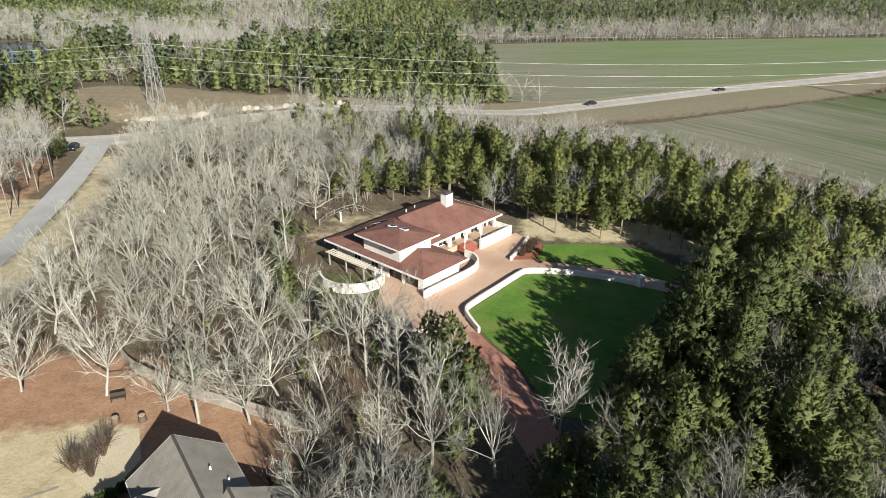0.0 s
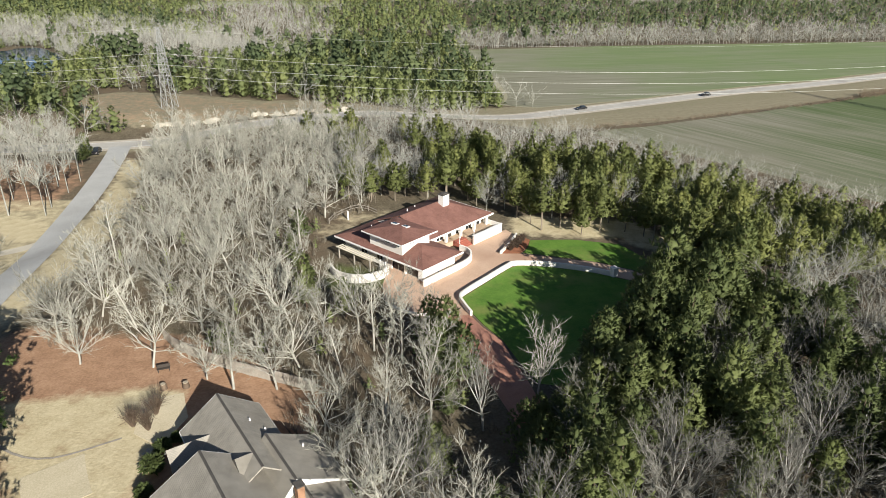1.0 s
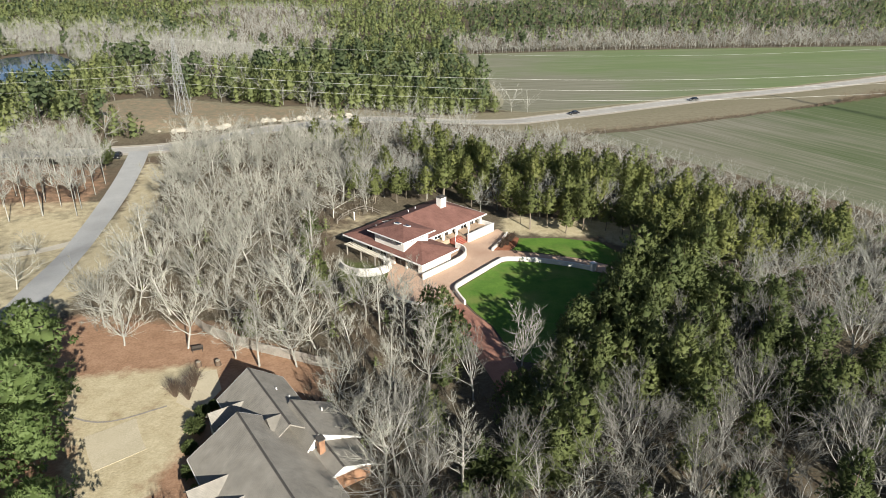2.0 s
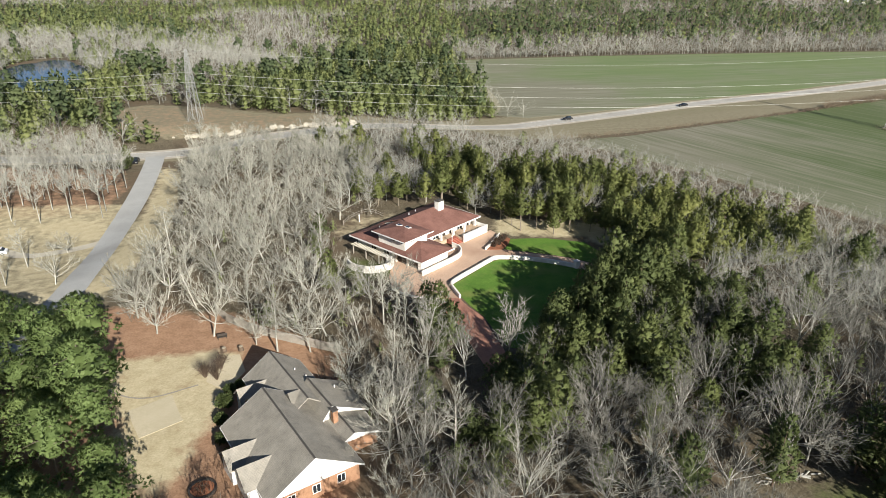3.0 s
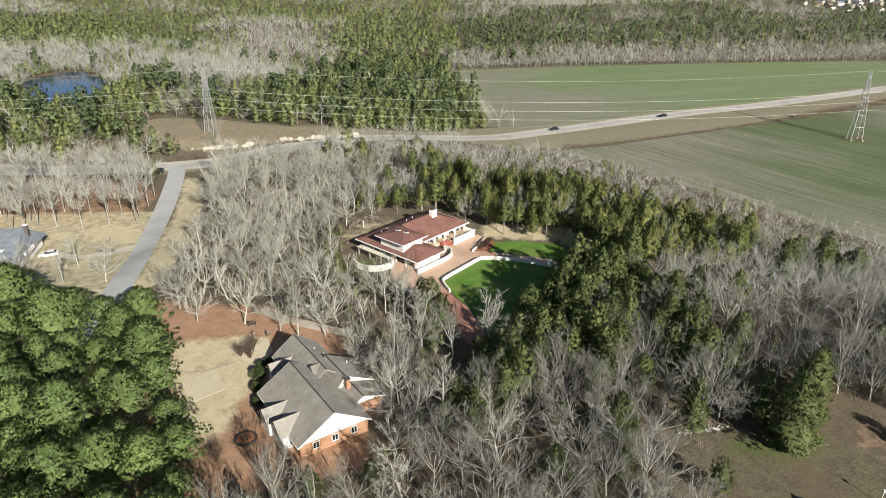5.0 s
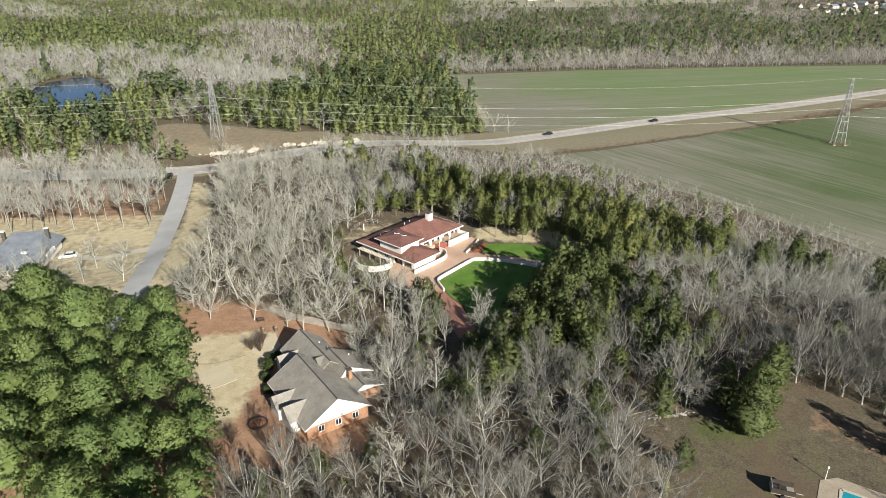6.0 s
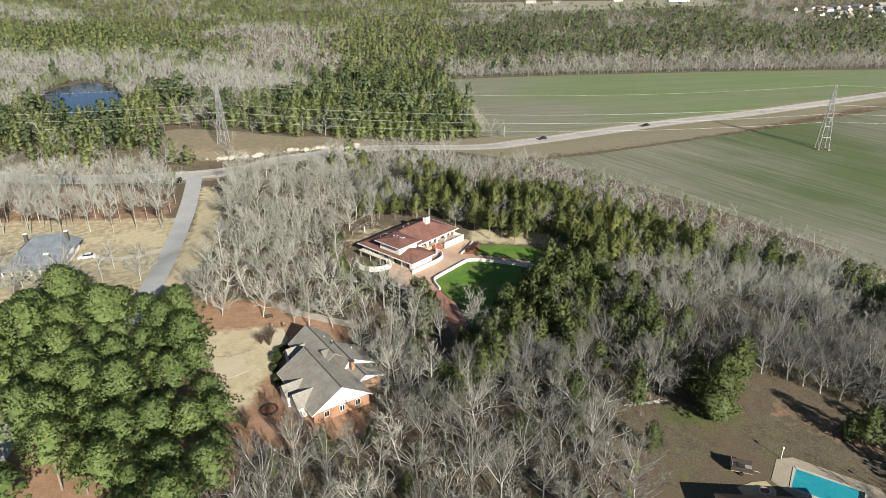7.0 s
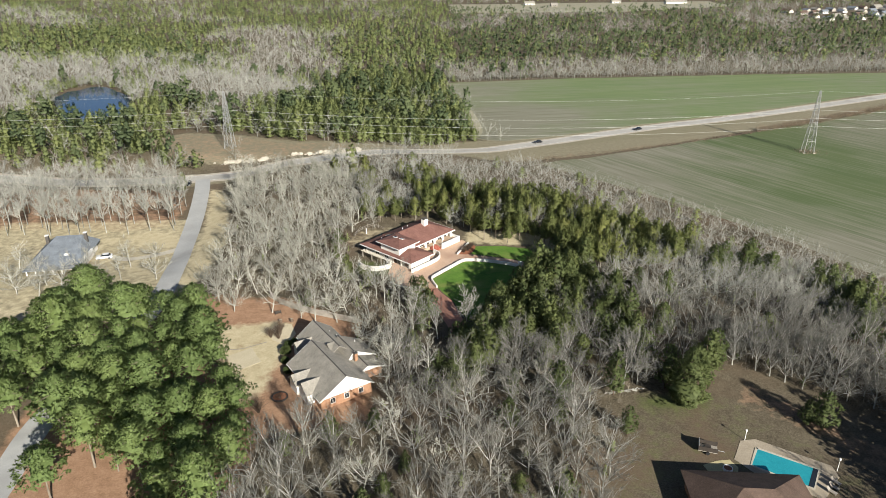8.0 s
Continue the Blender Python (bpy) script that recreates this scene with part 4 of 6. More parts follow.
def pool_house():
    h = thing("poolside_house", pose(51.5, 2.2, Z, 0, 0, -4), "house with a dark brown shingle hip roof beside the pool", "house")
    part("wall", Geo().box(-3.2, 15.4, -15.0, -1.6, 0, 2.9), M["brick_wall"], h)
    g, p, q = roof(-4.0, 16.2, -16.0, -0.6, 3.0, 3.6)
    part("roof", g, M["roof_brown"], h)
    return h


pool_house()


# ---- pool and yard things ----
POOL = [(65.1, 10.8), (74.0, 5.0), (70.7, 0.1), (62.1, 6.1)]
DECK = [(62.9, 12.9), (65.9, 13.4), (76.8, 5.9), (76.6, 3.0), (71.2, -2.4), (62.3, 3.7), (59.7, 7.8)]
solid("pool_deck", slab(DECK, Z + 0.06), M["deck"], "worn tan concrete deck round the pool", "deck", "structure")
pool = thing("swimming_pool", pose(0, 0, 0), "rectangular swimming pool under a turquoise cover", "pool")
part("coping", Geo().strip_wall([Vector(p) for p in POOL + POOL[:1]], 0.5, Z - 0.4, Z + 0.14), M["concrete"], pool, "tan pool coping")
part("cover", slab(POOL, Z + 0.11, 0.2), M["cover_blue"], pool, "turquoise pool cover")
step_edge = [(73.2, 5.5), (74.0, 5.0), (70.7, 0.1), (69.9, 0.7)]
part("cover_band", slab(step_edge, Z + 0.135, 0.02), M["glass"], pool, "dark blue band across the cover")


def pole_lamp(x, y, h):
    p = thing("pole_lamp", pose(x, y, Z), "white pole lamp standing beside the pool deck", "lamp", "pool lamps")
    part("pole", Geo().tube((0, 0, 0), (0, 0, h), 0.07, 0.05, 6, True), M["trim"], p)
    part("lamp_head", Geo().box(-0.14, 0.14, -0.14, 0.14, h, h + 0.3), M["trim"], p)


pole_lamp(63.8, 13.1, 2.2)
pole_lamp(77.0, 4.6, 2.6)


def lounger():
    l = thing("sun_lounger", pose(75.1, 1.6, Z + 0.06, 0, 0, 35), "grey slatted sun lounger on the pool deck", "lounger", "loungers by the pool")
    part("seat", Geo().box(-0.35, 0.35, -0.9, 0.4, 0.3, 0.38), M["fence_wood"], l)
    part("backrest", Geo().box(-0.35, 0.35, 0, 0.7, 0, 0.07), M["fence_wood"], l).matrix_basis = pose(0, 0.4, 0.34, 45)
    for x in (-0.3, 0.3):
        for y in (-0.8, 0.3):
            part("leg", Geo().box(x - 0.03, x + 0.03, y - 0.03, y + 0.03, 0, 0.3), M["fence_wood"], l)
    return l


first = lounger()
for x, y, a in ((74.2, 0.4, 35), (73.2, -0.7, 40)):
    copy_thing(first, pose(x, y, Z + 0.06, 0, 0, a))


def play_frame():
    """An open-topped trailer of rails, on two wheels."""
    p = thing("utility_trailer", pose(55.6, 10.2, Z, 0, 0, -18), "open grey utility trailer with railed sides", "trailer")
    part("bed", Geo().box(-1.7, 1.7, -1.1, 1.1, 0.5, 0.62), M["fence_wood"], p)
    for y in (-1.08, 1.0):
        part("side", Geo().box(-1.7, 1.7, y, y + 0.08, 0.62, 1.5), M["dark_door"], p)
    part("front_gate", Geo().box(-1.7, -1.62, -1.0, 1.0, 0.62, 1.9), M["steel"], p)
    part("drawbar", Geo().tube((1.7, 0, 0.5), (3.0, 0, 0.45), 0.06, 0.06, 6, True), M["steel"], p)
    for y in (-1.25, 1.25):
        part("wheel", Geo().tube((0, y - 0.1, 0.35), (0, y + 0.1, 0.35), 0.35, 0.35, 14, True).tube((0, y + 0.1, 0.35), (0, y - 0.1, 0.35), 0.35, 0.35, 14, True), M["dark_plastic"], p)
    part("load", Geo().box(-0.6, 0.5, -0.6, 0.3, 0.62, 1.25), M["dark_door"], p, "dark bundled load")
    return p


play_frame()
solid("patio", slab([(53.4, 6.3), (56.4, 7.4), (58.8, 7.7), (59.6, 5.6), (58.0, 2.0), (54.4, 2.4)], Z + 0.07), M["sand"], "pale yellow patio between the house and the pool", "patio", "structure")
tub = thing("garden_tub", pose(57.4, 5.0, Z + 0.07), "round white garden tub on the patio", "tub")
part("tub_wall", Geo().strip_wall([Vector((0.8 * math.cos(a * 0.3927), 0.8 * math.sin(a * 0.3927))) for a in range(17)], 0.12, 0, 0.5), M["trim"], tub)
part("soil", slab([(0.75 * math.cos(a * 0.3927), 0.75 * math.sin(a * 0.3927)) for a in range(16)], 0.4, 0.3), M["mulch"], tub)


def wood_fence():
    f = thing("wooden_fence", pose(0, 0, 0), "weathered grey board fence along the edge of the yard", "fence")
    line = smooth_line([(-40.5, 72.5), (-37.2, 68.2), (-29.0, 63.2), (-22.0, 60.2), (-15.5, 57.6)], 2.4)
    for a, b in zip(line, line[1:]):
        d = (b - a).normalized()
        part("fence_post", Geo().strip_wall([a - d * 0.06, a + d * 0.06], 0.14, Z - 0.2, Z + 1.85), M["fence_wood"], f)
        n = max(4, int((b - a).length / 0.3))
        for k in range(n):
            p, q = a + (b - a) * (k / n), a + (b - a) * ((k + 0.93) / n)
            part("board", Geo().strip_wall([p, q], 0.03, Z + 0.05, Z + 1.68 + 0.1 * random.random()), M["fence_wood"], f)
    return f


wood_fence()
SLAB = [(-36.4, 56.0), (-31.8, 57.6), (-29.6, 52.8), (-31.0, 47.6), (-34.8, 49.8)]
solid("parking_pad", slab(ragged(SLAB, 0.5, 1.2), Z + 0.04), M["pad"], "pale concrete parking pad beside the grey-roofed house", "pad", "structure")
solid("garden_path", ribbon(smooth_line([(-53, 50.5), (-47, 46.5), (-42, 45.8), (-36, 49.0)], 1.5), 0.3, 0.05), M["fence_wood"], "narrow dark edging across the straw lawn", "path", "structure")
solid("garden_path", slab(ragged([(-44.0, 42.6), (-38.6, 46.4), (-35.2, 40.6), (-40.0, 36.6)], 1.2, 1.2), Z + 0.04), M["pad"], "worn pale gravel pad in the straw lawn", "path", "structure")
solid("drive_strip", ribbon(smooth_line([(-100, 105), (-92, 102), (-84, 106), (-77, 112)], 2), 3.0, 0.06), M["concrete"], "pale driveway to the slate-roofed house", "driveway", "structure")


def log_bench(x, y, a):
    t = thing("garden_bench", pose(x, y, Z, 0, 0, a), "dark garden bench standing on the clay yard", "bench", "yard benches")
    part("seat", Geo().box(-0.8, 0.8, -0.25, 0.25, 0.42, 0.5), M["dark_door"], t)
    part("backrest", Geo().box(-0.8, 0.8, 0.22, 0.28, 0.5, 0.95), M["dark_door"], t)
    for sx in (-0.7, 0.7):
        for sy in (-0.2, 0.2):
            part("leg", Geo().box(sx - 0.04, sx + 0.04, sy - 0.04, sy + 0.04, 0, 0.42), M["dark_door"], t)


log_bench(-36.2, 62.3, 20)


def ring_planter(x, y):
    t = thing("ring_planter", pose(x, y, Z), "round dark planting ring with dry soil in the yard", "planter")
    rim, bed = Geo(), Geo()
    for k in range(20):
        a, b = k * math.pi / 10, (k + 1) * math.pi / 10
        rim.face([(1.75 * math.cos(q), 1.75 * math.sin(q), h) for q, h in ((a, -0.1), (b, -0.1), (b, 0.32), (a, 0.32))])
        rim.face([(r * math.cos(q), r * math.sin(q), 0.32) for r, q in ((1.75, a), (1.75, b), (1.45, b), (1.45, a))])
        rim.face([(1.45 * math.cos(q), 1.45 * math.sin(q), h) for q, h in ((b, -0.1), (a, -0.1), (a, 0.32), (b, 0.32))])
        bed.face([(0, 0, 0.26), (1.46 * math.cos(a), 1.46 * math.sin(a), 0.2), (1.46 * math.cos(b), 1.46 * math.sin(b), 0.2)])
    part("rim", rim, M["dark_door"], t)
    part("soil", bed, M["mulch"], t)
    stems = Geo()
    rnd = random.Random(8)
    for k in range(50):
        a, o = rnd.uniform(0, 6.28), rnd.uniform(0.1, 1.3)
        p = Vector((o * math.cos(a), o * math.sin(a), 0.2))
        stems.tube(p, p + Vector((rnd.gauss(0, 0.25), rnd.gauss(0, 0.25), rnd.uniform(0.4, 0.9))), 0.03, 0.01, 3)
    part("dry_growth", stems, M["under"], t)


ring_planter(-28.3, 27.1)
for x, y in ((-34.8, 58.4), (-32.1, 58.8)):
    stump = thing("tree_stump", pose(x, y, Z), "sawn brown tree stump at the edge of the yard", "stump", "tree stumps")
    rnd = random.Random(int(x * 10))
    part("stump_body", Geo().tube((0, 0, -0.1), (rnd.gauss(0, 0.05), 0, 0.75), 0.5, 0.36, 9), M["bark_brown"], stump)
    part("cut_face", Geo().tube((0, 0, 0.74), (0, 0, 0.78), 0.35, 0.33, 9, True), M["deck"], stump)


def yard_shrub(x, y, size, seed, label="leafless brown ornamental shrub in the straw yard"):
    """A leafless shrub of thin stems from one root."""
    g, rnd = Geo(), random.Random(seed)
    for k in range(44):
        a, o = rnd.uniform(0, 6.28), rnd.uniform(0.05, 0.75)
        p = Vector((0.12 * math.cos(a), 0.12 * math.sin(a), -0.1))
        q = Vector((math.cos(a) * o, math.sin(a) * o, rnd.uniform(0.75, 1.2))) * size
        m = (p + q) * 0.5 + Vector((0, 0, 0.12 * size))
        g.tube(p, m, 0.04, 0.03, 3)
        g.tube(m, q, 0.03, 0.012, 3)
        for _ in range(3):
            g.tube(m, m + (q - m) * 0.8 + Vector((rnd.gauss(0, 0.3), rnd.gauss(0, 0.3), rnd.gauss(0.1, 0.2))) * size, 0.02, 0.008, 3)
    t = thing("bare_shrub", pose(x, y, Z), label, "shrub", "yard shrubs")
    part("thicket", g, M["bark_brown"], t)


for x, y, size, seed in ((-33.8, 53.4, 2.2, 1), (-35.6, 51.1, 2.0, 2), (-33.6, 50.5, 2.3, 3), (-31.5, 22.0, 2.4, 4), (-34.5, 20.0, 2.0, 5)):
    yard_shrub(x, y, size, seed)
for x, y, size, seed in ((12.6, 100.6, 1.3, 6), (13.9, 101.8, 1.5, 7), (14.6, 103.6, 1.4, 8), (15.3, 105.2, 1.2, 9), (13.2, 102.9, 1.1, 10)):
    yard_shrub(x, y, size, seed, "dry reddish brown shrub in the mulch bed")


def round_shrub(x, y, r, seed):
    """A clipped evergreen of many short sprays over a rough core."""
    g, rnd = Geo(), random.Random(seed)
    lump(g, Vector((0, 0, r * 0.7)), r * 0.85, rnd, 0.9)
    for k in range(120):
        w = Vector((rnd.gauss(0, 1), rnd.gauss(0, 1), rnd.gauss(0.4, 0.8))).normalized()
        c = Vector((w.x, w.y, w.z * 0.85)) * r * rnd.uniform(0.55, 0.85) + Vector((0, 0, r * 0.75))
        c.z = max(0.05, c.z)
        spray(g, c, w, 0.42 * r, rnd, 4)
    t = thing("evergreen_shrub", pose(x, y, Z), "rounded dark green shrub against the brick house", "shrub", "foundation shrubs")
    part("foliage", g, M["shrub"], t)


SHRUBS = ((-30.5, 46.9, 1.0, 1), (-30.4, 43.7, 1.3, 2), (-29.8, 40.0, 1.0, 3), (-28.3, 35.8, 1.1, 4), (-29.5, 48.5, 0.8, 5), (-26.5, 33.1, 0.9, 6))
heap = thing("gravel_heap", pose(-31.6, 46.3, Z), "small heap of pale stone beside the shrubs", "heap")
g, rnd = Geo(), random.Random(3)
for k in range(14):
    lump2 = Vector((rnd.gauss(0, 0.35), rnd.gauss(0, 0.35), rnd.uniform(0.05, 0.3)))
    s2 = rnd.uniform(0.14, 0.26)
    g.tube(lump2 - Vector((0, 0, s2)), lump2 + Vector((0, 0, s2)), s2 * 1.3, s2, 5, True)
part("heap_body", g, M["rock"], heap)
post = thing("gate_post", pose(-18.9, 116.0, Z), "white post standing in the back yard", "post")
part("shaft", Geo().box(-0.12, 0.12, -0.12, 0.12, -0.2, 1.7), M["trim"], post)
part("cap", Geo().box(-0.17, 0.17, -0.17, 0.17, 1.7, 1.8), M["trim"], post)
rail = thing("yard_fence", pose(0, 0, 0), "low rail fence of weathered wood round the back yard", "fence")
line = smooth_line([(-22.4, 113.8), (-21.7, 117), (-17.4, 122.2), (-13.3, 118.7)], 2.0)
for a, b in zip(line, line[1:]):
    part("fence_post", Geo().box(a.x - 0.07, a.x + 0.07, a.y - 0.07, a.y + 0.07, Z - 0.2, Z + 1.25), M["fence_wood"], rail)
    for h in (0.45, 1.0):
        part("rail", Geo().tube((a.x, a.y, Z + h), (b.x, b.y, Z + h), 0.06, 0.06, 4), M["fence_wood"], rail)
logs = thing("log_row", pose(0, 0, 0), "row of cut pale logs lying at the wood's edge", "logs")
rnd = random.Random(12)
for k in range(16):
    f = k / 15
    x, y = 41 + 6.9 * f + rnd.gauss(0, 0.25), 28.2 + 1.4 * f + rnd.gauss(0, 0.25)
    a, hl = rnd.uniform(-0.6, 1.0), rnd.uniform(0.4, 0.9)
    part("log", Geo().tube((x - hl * math.cos(a), y - hl * math.sin(a), Z + 0.1), (x + hl * math.cos(a), y + hl * math.sin(a), Z + 0.1), 0.12, 0.1, 6, True), M["bark_grey"], logs)


# ---- transmission towers and wires ----
def tower(x, y, z, h, turn):
    t = thing("transmission_tower", pose(x, y, z, 0, 0, turn), "grey steel lattice transmission tower", "pylon", "transmission towers")
    base, top = 0.078 * h, 0.35

    def at(k, s, u):
        r = base + (top - base) * u
        return Vector((r * (1, 1, -1, -1)[k], r * (1, -1, -1, 1)[k], s * u))
    for k in range(4):
        part("leg", Geo().tube(at(k, h, 0) - Vector((0, 0, 0.5)), at(k, h, 1), 0.13, 0.08, 4), M["steel"], t)
        part("foot", Geo().box(-0.5, 0.5, -0.5, 0.5, -0.6, 0.35), M["concrete"], t).matrix_basis = pose(*at(k, h, 0))
    levels = [0, 0.2, 0.37, 0.51, 0.63, 0.73, 0.82, 0.91, 1.0]
    for a, b in zip(levels, levels[1:]):
        for k in range(4):
            j = (k + 1) % 4
            for p, q in ((at(k, h, a), at(j, h, b)), (at(j, h, a), at(k, h, b)), (at(k, h, b), at(j, h, b))):
                part("brace", Geo().tube(p, q, 0.075, 0.075, 3), M["steel"], t)
    for u, reach in ((0.48, 3.0), (0.61, 3.4), (0.74, 3.0)):
        for s in (-1, 1):
            g = Geo()
            tip = Vector((0, s * reach, h * u))
            for dx in (-1, 1):
                r = base + (top - base) * u
                g.tube((dx * r, s * r, h * u), tip, 0.09, 0.07, 4).tube((dx * r, s * r, h * (u + 0.05)), tip, 0.07, 0.05, 4)
            part("crossarm", g, M["steel"], t)
    return t


TL, TR = (-93.0, 220.5, 12.2, 27.0), (198.0, 256.0, 0.0, 32.0)
tower(*TL, -7)
tower(*TR, -7)
SPANS = [((-390.0, 215.0, 12.0, 27.0), TL), (TL, TR), (TR, (480.0, 285.0, 0.0, 32.0))]
for a, b in SPANS:
    for u, reach, rad in ((0.47, -3.0, 0.036), (0.6, -3.4, 0.036), (0.73, -3.0, 0.036), (1.0, 0.0, 0.02)):
        pts = []
        for k in range(41):
            s = k / 40
            x, y = a[0] + (b[0] - a[0]) * s, a[1] + (b[1] - a[1]) * s + reach
            z = (a[2] + a[3] * u) * (1 - s) + (b[2] + b[3] * u) * s - (0.4 if reach else 0) - 5.0 * 4 * s * (1 - s)
            pts.append((x, y, z))
        solid("power_line", Geo().cable(pts, rad), M["wire"], "thin sagging power line between the towers", "power line", "", "power lines")


# ---- vehicles ----
def car(x, y, turn, paint, label, group):
    z = float(land(x, y)) + 0.13
    c = thing("car", pose(x, y, z, 0, 0, turn), label, "car", group)
    g = Geo()
    ring = [(-2.3, 0.35), (-2.35, 0.8), (-2.2, 1.0), (-0.9, 1.05), (2.0, 1.02), (2.35, 0.85), (2.35, 0.35)]
    for (ax, az), (bx, bz) in zip(ring, ring[1:] + ring[:1]):
        g.face([(ax, -0.88, az), (ax, 0.88, az), (bx, 0.88, bz), (bx, -0.88, bz)])
    g.face([(px, -0.9, pz) for px, pz in ring]).face([(px, 0.9, pz) for px, pz in ring[::-1]])
    part("body", g, paint, c)
    cab = Geo()
    lo, hi = [(-1.0, -0.82), (1.9, -0.82), (1.9, 0.82), (-1.0, 0.82)], [(-0.3, -0.65), (1.4, -0.65), (1.4, 0.65), (-0.3, 0.65)]
    for k in range(4):
        j = (k + 1) % 4
        cab.face([(*lo[k], 1.03), (*lo[j], 1.03), (*hi[j], 1.5), (*hi[k], 1.5)])
    part("window_band", cab, M["glass"], c)
    part("roof_panel", Geo().box(-0.34, 1.44, -0.67, 0.67, 1.5, 1.55), paint, c)
    for sx in (-1.45, 1.4):
        for sy in (-0.86, 0.86):
            w = part("wheel", Geo().tube((sx, sy - 0.1, 0.33), (sx, sy + 0.1, 0.33), 0.33, 0.33, 12, True).tube((sx, sy + 0.1, 0.33), (sx, sy - 0.1, 0.33), 0.33, 0.33, 12, True), M["dark_plastic"], c)
            part("rim", Geo().tube((sx, sy * 1.0, 0.33), (sx, sy * 1.13, 0.33), 0.19, 0.19, 8, True), M["steel"], w)
    for sy in (-0.6, 0.6):
        part("headlight", Geo().box(-2.4, -2.34, sy - 0.18, sy + 0.18, 0.65, 0.8), M["trim"], c)
    return c


car(-97.5, 174.5, 100, M["car_black"], "black car waiting at the mouth of the side street", "cars")
car(121.5, 303.4, 26, M["car_black"], "black car on the country road", "cars")
car(59.0, 275.0, 24, M["car_black"], "dark pickup on the country road", "cars")
car(-99.5, 102.6, 20, M["car_white"], "white car parked beside the slate-roofed house", "cars")

# ---- pale rocks in the road cutting ----
rng = random.Random(5)
for k in range(90):
    s = min(1.0, max(0.0, rng.choice((0.12, 0.3, 0.62, 0.75, 0.88, 0.95)) + rng.gauss(0, 0.07)))
    size = rng.choice((0.5, 0.7, 0.9, 1.5))
    x, y = -97 + 64 * s + rng.uniform(-1, 1), 200.0 + 16.5 * s ** 1.4 + rng.uniform(-1.5, 1.5)
    bm = bmesh.new()
    bmesh.ops.create_icosphere(bm, subdivisions=1, radius=1.0)
    for v in bm.verts:
        v.co *= rng.uniform(0.7, 1.2)
    me = bpy.data.meshes.new("rock")
    bm.to_mesh(me)
    bm.free()
    me.materials.append(M["rock"])
    r = solid("rock", me, None, "pale limestone boulder in the road bank", "rock", "", "bank rocks")
    r.matrix_basis = Matrix.LocRotScale((x, y, float(land(x, y)) + 0.25), Euler((0, 0, rng.uniform(0, 6))), (size * rng.uniform(0.7, 1.7), size * rng.uniform(0.4, 0.8), size * rng.uniform(0.4, 0.8)))


# ---- far settlement ----
def far_house(x, y, turn, w, d, roof_mat, label):
    h = thing("far_house", pose(x, y, float(land(x, y)), 0, 0, turn), label, "house", "far houses")
    part("wall", Geo().box(-w / 2, w / 2, -d / 2, d / 2, 0, 3.2), M["stucco" if (x * 7) % 3 < 1 else "fence_wood"], h)
    g, p, q = roof(-w / 2 - 0.5, w / 2 + 0.5, -d / 2 - 0.5, d / 2 + 0.5, 3.2, d * 0.32, False, False)
    part("roof", g, roof_mat, h)
    for s in (-1, 1):
        part("gable", Geo().face([(s * w / 2, -s * d / 2, 3.1), (s * w / 2, s * d / 2, 3.1), (s * w / 2, 0, 3.0 + d * 0.3)]), M["concrete"], h)
    for k in range(3):
        part("window", Geo().box(-w / 2 + w * (k + 0.7) / 3.4, -w / 2 + w * (k + 0.7) / 3.4 + 1.6, -d / 2 - 0.05, -d / 2, 1.0, 2.3), M["glass"], h)


rng = random.Random(11)
for k in range(44):
    x, y = 560 + 26 * (k % 11) + rng.uniform(-7, 7), 930 + 42 * (k // 11) + 0.35 * 26 * (k % 11) + rng.uniform(-8, 8)
    far_house(x, y, rng.choice((20, 110)) + rng.uniform(-8, 8), rng.uniform(11, 16), rng.uniform(8, 11), M[rng.choice(("roof_grey", "roof_blue", "roof_brown", "roof_blue"))], "far pale house with a pitched roof in the settlement")
for x, y, w, d in ((165, 1210, 18, 10), (205, 1180, 12, 9), (438, 1240, 40, 12), (330, 1250, 16, 10)):
    far_house(x, y, 8, w, d, M["roof_grey"], "far pale shed beyond the woods")
CLEARING = [(20, 1215), (310, 1260), (520, 1290), (520, 1180), (290, 1070), (24, 1060)]
solid("far_clearing", slab(ragged(CLEARING, 8, 20), float(land(200, 1200)) + 0.3, 0.5), M["track"], "tan clearing far beyond the woods", "field", "structure")


# ---- trees ----
def limb(g, p, d, length, r, segs, sides, rnd, rise=0.15, wander=0.18, taper=0.25):
    """A curved, tapered limb. Returns the points along it."""
    pts, rr = [Vector(p)], [r]
    d = d.normalized()
    for k in range(segs):
        d = (d + Vector((rnd.gauss(0, wander), rnd.gauss(0, wander), rise))).normalized()
        q = pts[-1] + d * length / segs
        r2 = r * (1 - (1 - taper) * (k + 1) / segs)
        g.tube(pts[-1], q, rr[-1], r2, sides)
        pts.append(q)
        rr.append(r2)
    return pts, rr, d


def side_way(d, rnd, spread):
    a = d.orthogonal().normalized()
    b = d.cross(a)
    t = rnd.uniform(0, 2 * math.pi)
    return (d * math.cos(spread) + (a * math.cos(t) + b * math.sin(t)) * math.sin(spread)).normalized()


